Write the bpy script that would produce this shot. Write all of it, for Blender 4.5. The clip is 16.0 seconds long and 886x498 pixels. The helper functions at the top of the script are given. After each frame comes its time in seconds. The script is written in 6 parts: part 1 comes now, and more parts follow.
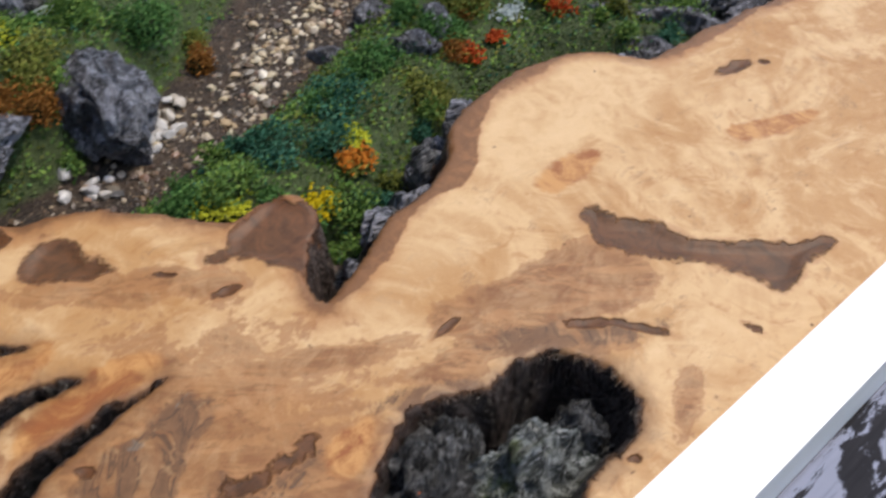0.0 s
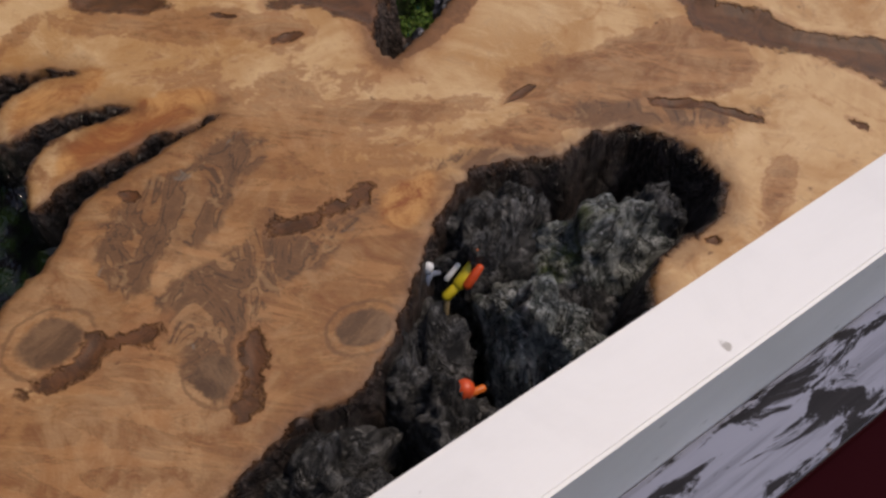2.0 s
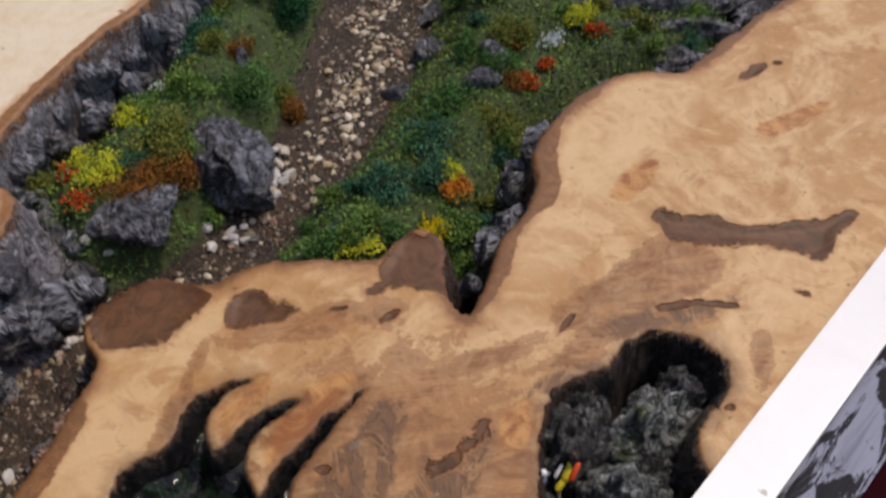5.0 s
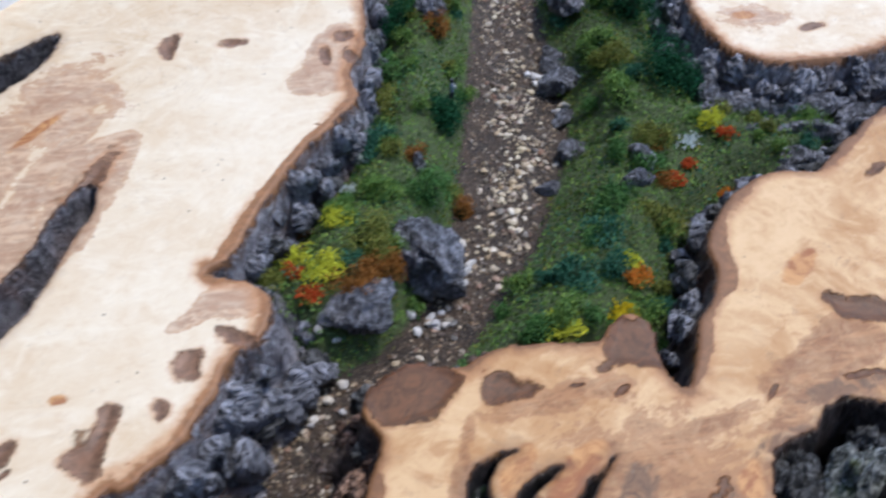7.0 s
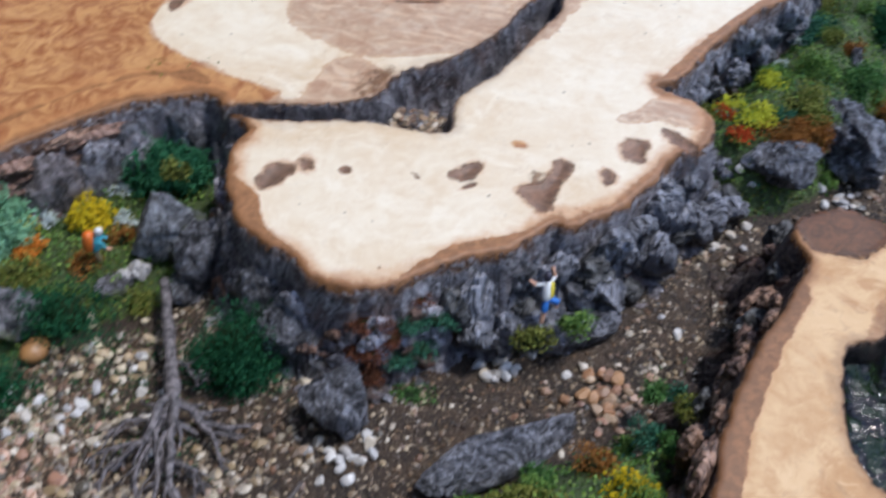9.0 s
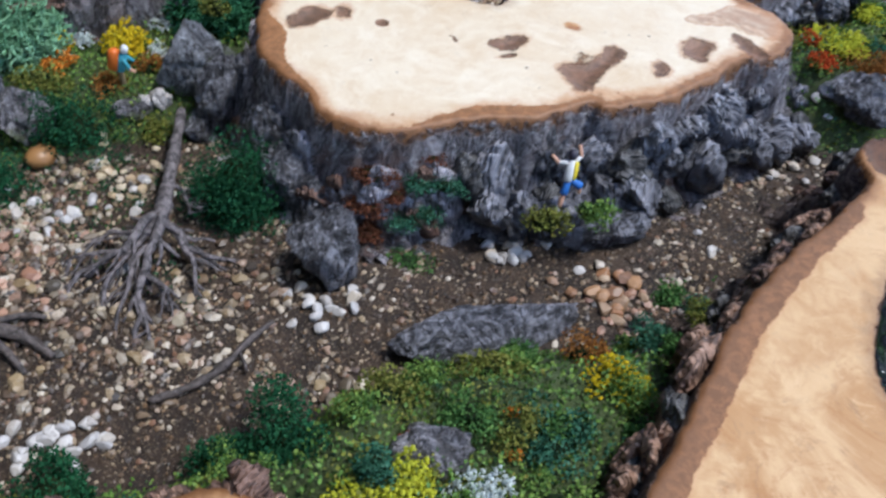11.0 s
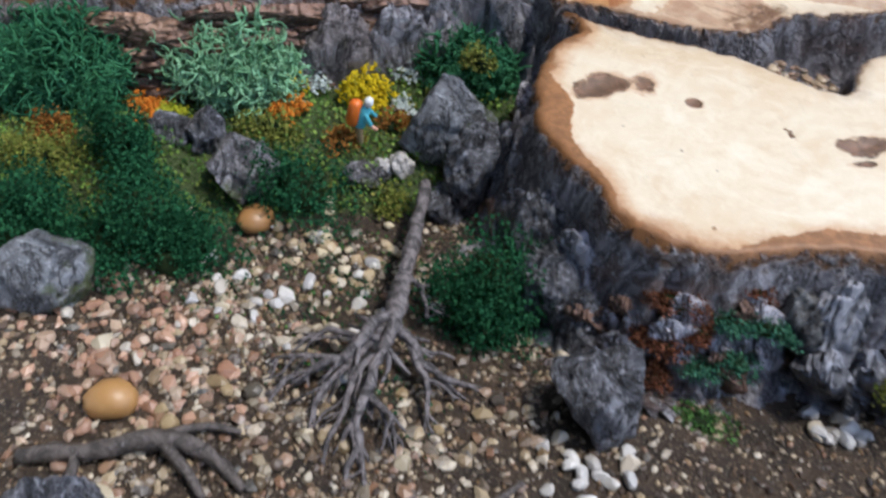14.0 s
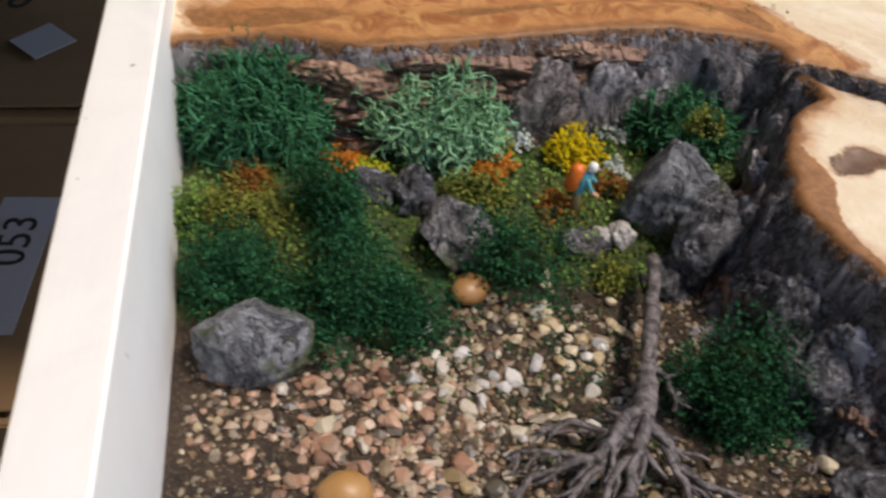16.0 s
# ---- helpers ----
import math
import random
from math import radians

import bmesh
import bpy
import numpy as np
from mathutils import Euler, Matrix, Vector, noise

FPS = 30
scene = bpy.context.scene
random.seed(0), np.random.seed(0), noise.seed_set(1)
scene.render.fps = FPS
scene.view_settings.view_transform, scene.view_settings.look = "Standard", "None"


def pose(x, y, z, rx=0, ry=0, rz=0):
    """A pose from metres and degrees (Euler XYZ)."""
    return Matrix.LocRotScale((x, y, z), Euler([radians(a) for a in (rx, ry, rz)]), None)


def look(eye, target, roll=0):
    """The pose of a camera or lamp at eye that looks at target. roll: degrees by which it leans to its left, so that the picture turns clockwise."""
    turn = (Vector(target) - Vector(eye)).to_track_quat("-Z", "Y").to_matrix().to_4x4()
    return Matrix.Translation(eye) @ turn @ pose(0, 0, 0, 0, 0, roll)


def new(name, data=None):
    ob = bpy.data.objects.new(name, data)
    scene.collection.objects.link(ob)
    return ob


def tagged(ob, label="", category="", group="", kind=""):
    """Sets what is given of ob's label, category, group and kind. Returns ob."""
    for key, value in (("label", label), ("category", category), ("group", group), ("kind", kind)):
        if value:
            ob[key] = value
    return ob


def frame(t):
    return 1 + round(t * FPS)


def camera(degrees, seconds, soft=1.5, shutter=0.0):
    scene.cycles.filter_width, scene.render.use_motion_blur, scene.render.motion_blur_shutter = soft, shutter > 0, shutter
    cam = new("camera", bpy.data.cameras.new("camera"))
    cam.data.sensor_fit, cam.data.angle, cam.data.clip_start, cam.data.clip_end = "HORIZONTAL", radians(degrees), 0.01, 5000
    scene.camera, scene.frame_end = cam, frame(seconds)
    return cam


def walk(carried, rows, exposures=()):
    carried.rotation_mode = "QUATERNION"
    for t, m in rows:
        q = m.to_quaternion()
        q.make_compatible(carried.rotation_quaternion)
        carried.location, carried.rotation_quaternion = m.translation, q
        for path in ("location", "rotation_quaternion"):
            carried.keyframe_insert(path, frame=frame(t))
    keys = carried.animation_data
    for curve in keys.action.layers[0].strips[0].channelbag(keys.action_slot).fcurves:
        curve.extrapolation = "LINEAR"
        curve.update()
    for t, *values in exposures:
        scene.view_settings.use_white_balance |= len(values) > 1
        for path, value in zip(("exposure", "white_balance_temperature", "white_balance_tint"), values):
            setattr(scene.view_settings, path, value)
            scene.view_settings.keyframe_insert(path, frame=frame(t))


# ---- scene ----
# ---------------------------------------------------------------- camera
cam = camera(51.5, 16.0, soft=2.5, shutter=0.5)
# seconds, eye in metres, yaw, pitch, roll in degrees
ROWS = [
    (0, -0.0032, -0.0024, 0.2467, -5.57, -49.15, 5.76),
    (0.5, -0.0077, -0.0121, 0.2420, -2.76, -50.09, 5.75),
    (1, -0.0042, -0.0163, 0.2298, -1.18, -51.73, 5.91),
    (1.5, -0.0014, -0.0198, 0.2195, -0.86, -54.11, 6.30),
    (2, -0.0027, -0.0173, 0.2134, -0.83, -56.23, 6.88),
    (2.5, -0.0012, -0.0143, 0.2099, -1.41, -56.61, 7.14),
    (3, -0.0080, -0.0210, 0.2170, -0.51, -57.17, 5.80),
    (3.5, -0.0116, -0.0252, 0.2347, 1.21, -57.65, 3.45),
    (4, -0.0243, -0.0265, 0.2598, -0.45, -55.61, 0.89),
    (4.2, -0.0297, -0.0276, 0.2717, -1.79, -54.74, 0.01),
    (6.3, -0.1011, -0.0227, 0.3383, -11.62, -48.50, 2.55),
    (6.5, -0.1150, -0.0241, 0.3421, -11.78, -48.33, 2.51),
    (7, -0.1554, -0.0372, 0.3545, -11.02, -47.67, 1.64),
    (7.5, -0.1967, -0.0598, 0.3567, -9.31, -47.73, 1.14),
    (8, -0.2333, -0.0769, 0.3476, -3.62, -48.27, 1.93),
    (8.5, -0.2461, -0.0954, 0.3362, 3.14, -48.60, 2.82),
    (9, -0.2475, -0.1180, 0.3163, 8.71, -48.70, 4.04),
    (9.2, -0.2410, -0.1261, 0.3135, 10.89, -49.16, 3.94),
    (11.3, -0.2038, -0.1312, 0.2506, 20.63, -48.39, 5.74),
    (11.5, -0.2081, -0.1309, 0.2421, 22.54, -48.48, 5.53),
    (12, -0.2169, -0.1333, 0.2299, 25.45, -48.15, 5.74),
    (12.5, -0.2294, -0.1340, 0.2314, 28.17, -48.19, 4.86),
    (13, -0.2409, -0.1234, 0.2335, 29.22, -47.70, 4.48),
    (13.5, -0.2539, -0.1106, 0.2296, 30.34, -46.78, 4.29),
    (14, -0.2716, -0.0884, 0.2184, 32.09, -46.10, 3.43),
    (14.5, -0.2846, -0.0779, 0.2120, 32.56, -45.16, 3.76),
    (15, -0.2996, -0.0781, 0.2068, 32.63, -44.78, 3.87),
    (15.5, -0.3228, -0.0891, 0.2071, 33.09, -45.13, 4.38),
    (16, -0.3365, -0.1007, 0.2129, 34.65, -45.27, 3.79),
]
# seconds, stops, kelvin, tint
EXPOSURES = [(0.0, 0.90, 6900, 11), (1.0, 0.36, 7100, 12), (2.0, 0.16, 7700, 18), (4.2, 0.18, 8000, 19), (6.3, 0.97, 6000, 12), (9.2, 0.97, 5900, 11),
             (12.5, 1.16, 6000, 9), (14.5, 1.10, 6250, 9), (15.5, 1.05, 6350, 9), (16.0, 0.93, 7400, 13)]
walk(cam, [(t, pose(x, y, z, 90 + pitch, 0, yaw) @ pose(0, 0, 0, 0, 0, roll)) for t, x, y, z, yaw, pitch, roll in ROWS], EXPOSURES)

# ---------------------------------------------------------------- world and sun
SUN_ELEVATION, SUN_AZIMUTH = 65.0, 58.0
world = bpy.data.worlds.new("world")
scene.world = world
world.use_nodes = True
wt = world.node_tree
sky = wt.nodes.new("ShaderNodeTexSky")
sky.sky_type = "NISHITA"
sky.sun_disc = False
sky.sun_elevation = radians(SUN_ELEVATION)
sky.sun_rotation = radians(SUN_AZIMUTH)
wt.links.new(sky.outputs[0], wt.nodes["Background"].inputs[0])
wt.nodes["Background"].inputs[1].default_value = 0.15
sun_data = bpy.data.lights.new("sun", "SUN")
sun_data.energy = 1.4
sun_data.angle = radians(7)
sun_data.color = (1.0, 0.95, 0.87)
sun = new("sun", sun_data)
sa, se = radians(SUN_AZIMUTH), radians(SUN_ELEVATION)
sun.matrix_world = look((2 * math.sin(sa) * math.cos(se), 2 * math.cos(sa) * math.cos(se), 2 * math.sin(se)), (0, 0, 0))

# ---------------------------------------------------------------- noise and small maths (millimetres in plan)
MM = 0.001
TOP = 50.0      # top of the sawn slabs
RIM = 62.0      # top of the white boards


def lattice(ix, iy, iz, seed):
    h = (ix * 374761393 + iy * 668265263 + iz * 2147483647 + seed * 974711) & 0x7FFFFFFF
    h = ((h ^ (h >> 13)) * 1274126177) & 0x7FFFFFFF
    return ((h ^ (h >> 16)) & 0xFFFF) / 65535.0


def vnoise(x, y, z=0.0, seed=0):
    """Smooth value noise, -1 to 1, on arrays."""
    x, y, z = np.broadcast_arrays(np.asarray(x, float), np.asarray(y, float), np.asarray(z, float))
    ix, iy, iz = np.floor(x).astype(np.int64), np.floor(y).astype(np.int64), np.floor(z).astype(np.int64)
    fx, fy, fz = x - ix, y - iy, z - iz
    fx, fy, fz = (f * f * (3 - 2 * f) for f in (fx, fy, fz))
    out = 0
    for dx in (0, 1):
        for dy in (0, 1):
            for dz in (0, 1):
                w = (fx if dx else 1 - fx) * (fy if dy else 1 - fy) * (fz if dz else 1 - fz)
                out = out + w * lattice(ix + dx, iy + dy, iz + dz, seed)
    return 2 * out - 1


def fbm(x, y, z=0.0, seed=0, octaves=4, ridged=False):
    total, amp = 0, 1.0
    for o in range(octaves):
        v = vnoise(np.asarray(x) * 2**o, np.asarray(y) * 2**o, np.asarray(z) * 2**o, seed + 17 * o)
        total = total + amp * ((1 - 2 * np.abs(v)) if ridged else v)
        amp *= 0.5
    return total / (2 - 2 * 0.5**octaves)


def smooth(a, b, v):
    t = np.clip((np.asarray(v, float) - a) / (b - a), 0, 1)
    return t * t * (3 - 2 * t)


def spline(points, steps=6):
    """A closed Catmull-Rom curve through plan points."""
    p = np.array(points, float)
    a, b, c, d = np.roll(p, 1, 0), p, np.roll(p, -1, 0), np.roll(p, -2, 0)
    out = []
    for k in range(steps):
        t = k / steps
        out.append(0.5 * (2 * b + (c - a) * t + (2 * a - 5 * b + 4 * c - d) * t * t + (3 * b - a - 3 * c + d) * t**3))
    return np.stack(out, 1).reshape(-1, 2)


def signed(points, x, y, steps=5):
    """Distance in mm to a closed curve, negative inside."""
    p = spline(points, steps) if steps > 1 else np.array(points, float)
    q = np.roll(p, -1, 0)
    best = np.full(x.shape, 1e18)
    inside = np.zeros(x.shape, bool)
    for (ax, ay), (bx, by) in zip(p, q):
        ex, ey = bx - ax, by - ay
        t = np.clip(((x - ax) * ex + (y - ay) * ey) / (ex * ex + ey * ey + 1e-12), 0, 1)
        best = np.minimum(best, (x - ax - t * ex) ** 2 + (y - ay - t * ey) ** 2)
        cross = (ay > y) != (by > y)
        with np.errstate(divide="ignore", invalid="ignore"):
            inside ^= cross & (x < ax + (y - ay) * ex / (ey if ey else 1e-12))
    d = np.sqrt(best)
    return np.where(inside, -d, d)


# the white box: inner faces of its boards, as y = a + b x, and x + y = c
def near_line(x):
    return 41.0 + 0.862 * x


def far_line(x):
    return 281.0 + 1.09 * (x + 485.0)


LEFT_SUM = -500.0


def in_box(x, y, gap=0.0):
    near = (y - near_line(x)) / math.hypot(1, 0.862)
    far = (far_line(x) - y) / math.hypot(1, 1.09)
    left = (x + y - LEFT_SUM) / math.sqrt(2)
    return np.minimum(np.minimum(near, far), left) - gap


# ---------------------------------------------------------------- materials
class Nodes:
    """A short way to write node trees."""

    def __init__(self, name):
        self.mat = bpy.data.materials.new(name)
        self.mat.use_nodes = True
        self.t = self.mat.node_tree
        self.out = self.t.nodes["Principled BSDF"]

    def put(self, socket, value):
        if isinstance(value, bpy.types.NodeSocket):
            self.t.links.new(value, socket)
        elif isinstance(value, (tuple, list)) and len(value) == 3 and socket.type == "RGBA":
            socket.default_value = (*value, 1)
        else:
            socket.default_value = value

    def coord(self, which="Object"):
        return self.t.nodes.new("ShaderNodeTexCoord").outputs[which]

    def attr(self, name):
        n = self.t.nodes.new("ShaderNodeAttribute")
        n.attribute_name = name
        return n.outputs["Fac"]

    def island(self):
        return self.t.nodes.new("ShaderNodeNewGeometry").outputs["Random Per Island"]

    def each(self):
        return self.t.nodes.new("ShaderNodeObjectInfo").outputs["Random"]

    def mapped(self, vector, scale):
        n = self.t.nodes.new("ShaderNodeMapping")
        self.put(n.inputs["Vector"], vector)
        n.inputs["Scale"].default_value = scale
        return n.outputs[0]

    def noise(self, vector, scale, detail=4.0, rough=0.55, warp=0.0):
        n = self.t.nodes.new("ShaderNodeTexNoise")
        self.put(n.inputs["Vector"], vector)
        self.put(n.inputs["Scale"], scale)
        self.put(n.inputs["Detail"], detail)
        self.put(n.inputs["Roughness"], rough)
        self.put(n.inputs["Distortion"], warp)
        return n.outputs["Fac"]

    def cells(self, vector, scale, feature="F1"):
        n = self.t.nodes.new("ShaderNodeTexVoronoi")
        n.feature = feature
        self.put(n.inputs["Vector"], vector)
        self.put(n.inputs["Scale"], scale)
        return n.outputs["Distance"]

    def math(self, op, a, b=0.0, c=0.0, clamp=False):
        n = self.t.nodes.new("ShaderNodeMath")
        n.operation, n.use_clamp = op, clamp
        for s, v in zip(n.inputs, (a, b, c)):
            self.put(s, v)
        return n.outputs[0]

    def band(self, value, lo, hi, a=0.0, b=1.0):
        n = self.t.nodes.new("ShaderNodeMapRange")
        n.interpolation_type = "SMOOTHSTEP"
        for s, v in zip(n.inputs, (value, lo, hi, a, b)):
            self.put(s, v)
        return n.outputs[0]

    def mix(self, fac, a, b, blend="MIX"):
        n = self.t.nodes.new("ShaderNodeMix")
        n.data_type, n.blend_type = "RGBA", blend
        self.put(n.inputs[0], fac)
        self.put(n.inputs[6], a)
        self.put(n.inputs[7], b)
        return n.outputs[2]

    def ramp(self, value, *stops):
        n = self.t.nodes.new("ShaderNodeValToRGB")
        e = n.color_ramp.elements
        while len(e) < len(stops):
            e.new(0.5)
        for el, (at, colour) in zip(e, stops):
            el.position, el.color = at, (*colour, 1)
        self.put(n.inputs[0], value)
        return n.outputs[0]

    def bump(self, height, strength=0.5, distance=0.001, under=None):
        n = self.t.nodes.new("ShaderNodeBump")
        self.put(n.inputs["Strength"], strength)
        self.put(n.inputs["Distance"], distance)
        self.put(n.inputs["Height"], height)
        if under is not None:
            self.put(n.inputs["Normal"], under)
        return n.outputs[0]

    def done(self, colour, rough=0.7, normal=None, **more):
        self.put(self.out.inputs["Base Color"], colour)
        self.put(self.out.inputs["Roughness"], rough)
        if normal is not None:
            self.put(self.out.inputs["Normal"], normal)
        for key, value in more.items():
            self.put(self.out.inputs[key.replace("_", " ")], value)
        return self.mat


def slab_material(name, pale, tan, bark_dark, bark_light, rim, heart_dark, heart_light, marble=0.6):
    """Sawn, oiled burl wood with growth rings that follow the slab's edge; bark past the edge."""
    n = Nodes(name)
    o = n.coord()
    d, r, dark, heart, orange, burl = n.attr("edge"), n.attr("rim"), n.attr("dark"), n.attr("heart"), n.attr("orange"), n.attr("burl")
    wet = n.attr("wet")
    knot, halo_w, light = n.attr("knot"), n.attr("halo"), n.attr("light")
    wob = n.noise(o, 28, 3, 0.5)
    wob2 = n.noise(o, 120, 5, 0.62, 0.8)
    wob3 = n.noise(o, 330, 4, 0.65, 0.5)
    fine = n.noise(n.mapped(o, (1, 1.6, 1)), 900, 3, 0.7)
    jag = n.math("ADD", n.math("SUBTRACT", wob2, 0.5), n.math("MULTIPLY", n.math("SUBTRACT", wob3, 0.5), 0.6))
    dd = n.math("ADD", r, n.math("MULTIPLY", jag, 5.0))
    phase = n.math("ADD", n.math("MULTIPLY", dd, 0.62), n.math("MULTIPLY", wob, 40.0))
    phase = n.math("ADD", phase, n.math("MULTIPLY", heart, 9.0))
    rings = n.math("MULTIPLY", n.math("ADD", n.math("SINE", phase), 1.0), 0.5)
    cloud = n.noise(o, 16, 5, 0.6, 1.6)
    col = n.mix(n.band(cloud, 0.42, 0.58), pale, tan)
    grain_on = n.band(n.noise(o, 11, 2, 0.5), 0.46, 0.62, 0.02, 0.20)
    col = n.mix(n.math("MULTIPLY", rings, grain_on), col, tuple(c * k for c, k in zip(tan, (0.80, 0.66, 0.48))))
    # marbled patches that fold over one another
    flow = n.noise(n.mapped(o, (0.9, 1.25, 1.0)), 24, 8, 0.70, 2.6)
    blot = n.noise(o, 62, 7, 0.72, 2.2)
    col = n.mix(n.band(flow, 0.49, 0.68, 0.0, 0.62), col, tuple(min(0.86, c * k) for c, k in zip(pale, (1.12, 1.20, 1.32))))
    col = n.mix(n.band(flow, 0.46, 0.34, 0.0, marble), col, tuple(c * k for c, k in zip(tan, (0.80, 0.66, 0.50))))
    col = n.mix(n.band(blot, 0.53, 0.68, 0.0, marble), col, tuple(c * k for c, k in zip(tan, (0.84, 0.70, 0.55))))
    col = n.mix(n.band(blot, 0.47, 0.32, 0.0, 0.4), col, tuple(min(0.86, c * k) for c, k in zip(pale, (1.10, 1.16, 1.25))))
    seam = n.math("ABSOLUTE", n.math("SUBTRACT", n.noise(o, 22, 6, 0.65, 2.4), 0.5))
    col = n.mix(n.math("MULTIPLY", n.band(seam, 0.024, 0.004), n.band(wob2, 0.45, 0.7, 0.0, marble)), col, (0.30, 0.17, 0.085))
    col = n.mix(n.math("MULTIPLY", light, n.band(wob2, 0.35, 0.65, 0.3, 0.8)), col, tuple(min(0.86, c * k) for c, k in zip(pale, (1.10, 1.16, 1.24))))
    feather = n.math("ADD", n.math("MULTIPLY", jag, 0.7), n.math("MULTIPLY", n.math("SUBTRACT", flow, 0.5), 1.3))
    hm = n.band(n.math("ADD", heart, feather), 0.28, 0.66)
    streaks = n.noise(n.mapped(o, (0.5, 2.2, 1)), 46, 8, 0.74, 2.0)
    brown = n.mix(n.band(streaks, 0.36, 0.62), heart_dark, heart_light)
    brown = n.mix(n.band(n.math("ABSOLUTE", n.math("SUBTRACT", streaks, 0.5)), 0.025, 0.004, 0.0, 0.6), brown, tuple(c * 0.5 for c in heart_dark))
    brown = n.mix(n.math("MULTIPLY", rings, 0.25), brown, heart_dark)
    col = n.mix(n.math("MULTIPLY", hm, n.band(blot, 0.36, 0.62, 0.62, 0.92)), col, brown)
    border = n.math("ABSOLUTE", n.math("SUBTRACT", n.math("ADD", heart, feather), 0.44))
    col = n.mix(n.band(border, 0.11, 0.02, 0.0, 0.5), col, tuple(c * k for c, k in zip(rim, (1.1, 1.05, 1.0))))
    # curling dark figure in the burls: nested contours round many small eyes
    curl = n.noise(n.mapped(o, (1.25, 0.8, 1)), 52, 3, 0.5, 3.0)
    lines = n.math("ABSOLUTE", n.math("SUBTRACT", n.math("FRACT", n.math("MULTIPLY", curl, 7.0)), 0.5))
    bm_ = n.band(n.math("ADD", burl, n.math("MULTIPLY", jag, 0.9)), 0.32, 0.60)
    col = n.mix(n.math("MULTIPLY", bm_, n.band(curl, 0.40, 0.58, 0.25, 0.95)), col, n.mix(wob3, (0.075, 0.036, 0.018), (0.24, 0.125, 0.06)))
    col = n.mix(n.math("MULTIPLY", bm_, n.band(lines, 0.16, 0.03, 0.0, 0.6)), col, (0.050, 0.028, 0.018))
    col = n.mix(n.math("MULTIPLY", bm_, n.band(n.noise(o, 95, 5, 0.65, 2.4), 0.56, 0.66, 0.0, 0.45)), col, (0.42, 0.25, 0.12))
    col = n.mix(n.math("MULTIPLY", bm_, n.band(n.noise(o, 130, 4, 0.6, 1.5), 0.64, 0.71, 0.0, 0.4)), col, (0.20, 0.20, 0.17))
    om = n.band(n.math("ADD", orange, n.math("MULTIPLY", jag, 0.6)), 0.36, 0.64)
    col = n.mix(n.math("MULTIPLY", om, 0.86), col, n.mix(n.band(blot, 0.38, 0.62), (0.54, 0.27, 0.090), (0.28, 0.085, 0.022)))
    speck = n.cells(o, 150)
    col = n.mix(n.math("MULTIPLY", n.band(speck, 0.13, 0.07), n.band(wob2, 0.54, 0.62, 0.0, 0.85)), col, (0.13, 0.06, 0.025))
    edge = n.math("ADD", d, n.math("MULTIPLY", jag, 5.0))
    rimd = n.math("ADD", r, n.math("MULTIPLY", n.math("ADD", jag, n.math("MULTIPLY", n.math("SUBTRACT", wob, 0.5), 2.4)), 7.0))
    rimd = n.math("ADD", rimd, n.math("MULTIPLY", n.band(n.math("ADD", halo_w, n.math("MULTIPLY", jag, 0.4)), 0.40, 0.62), 14.0))
    col = n.mix(n.band(rimd, -10.0, -3.5, 0.0, 0.62), col, tuple(min(1, c * k) for c, k in zip(rim, (1.35, 1.35, 1.25))))
    col = n.mix(n.band(rimd, -4.6, -1.8, 0.0, 0.92), col, n.mix(n.band(wob3, 0.35, 0.7), tuple(c * 0.55 for c in rim), rim))
    col = n.mix(n.band(edge, -1.4, 0.2, 0.0, 0.8), col, tuple(c * 0.35 for c in rim))
    col = n.mix(n.math("MULTIPLY", n.band(n.math("ADD", d, n.math("MULTIPLY", feather, 9.0)), -7.0, 0.0), marble), col, tuple(c * 0.62 for c in rim))
    # knots: a dark ragged eye inside a faint line
    kq = n.math("ADD", knot, n.math("MULTIPLY", jag, 0.22))
    ring_line = n.math("ABSOLUTE", n.math("SUBTRACT", kq, 0.45))
    col = n.mix(n.band(ring_line, 0.05, 0.012, 0.0, 0.6), col, (0.15, 0.075, 0.035))
    col = n.mix(n.band(kq, 0.56, 0.66, 0.0, 0.9), col, n.mix(n.band(blot, 0.38, 0.62), (0.085, 0.045, 0.024), (0.20, 0.115, 0.06)))
    dm = n.band(n.math("ADD", dark, n.math("ADD", n.math("MULTIPLY", jag, 0.9), n.math("MULTIPLY", n.math("SUBTRACT", blot, 0.5), 0.5))), 0.40, 0.58)
    halo = n.band(n.math("ADD", dark, n.math("MULTIPLY", feather, 0.9)), 0.22, 0.52, 0.0, 0.6)
    col = n.mix(halo, col, tuple(c * k for c, k in zip(rim, (1.3, 1.3, 1.3))))
    dark_tone = n.mix(n.band(n.noise(o, 110, 7, 0.75, 1.8), 0.36, 0.64), tuple(c * k for c, k in zip(heart_dark, (0.22, 0.24, 0.28))), tuple(c * k for c, k in zip(heart_dark, (0.66, 0.66, 0.70))))
    col = n.mix(n.math("MULTIPLY", dm, 0.9), col, dark_tone)
    col = n.mix(n.math("MULTIPLY", fine, 0.24), col, n.mix(1.0, col, (0.68, 0.56, 0.42), "MULTIPLY"))
    # bark
    bn = n.noise(n.mapped(o, (1, 1, 0.55)), 120, 9, 0.74, 1.6)
    bn2 = n.noise(o, 360, 5, 0.7, 0.6)
    cr = n.math("ABSOLUTE", n.math("SUBTRACT", n.noise(n.mapped(o, (1, 1, 0.4)), 62, 6, 0.65, 1.3), 0.5))
    bark = n.mix(n.band(bn, 0.40, 0.62), bark_dark, bark_light)
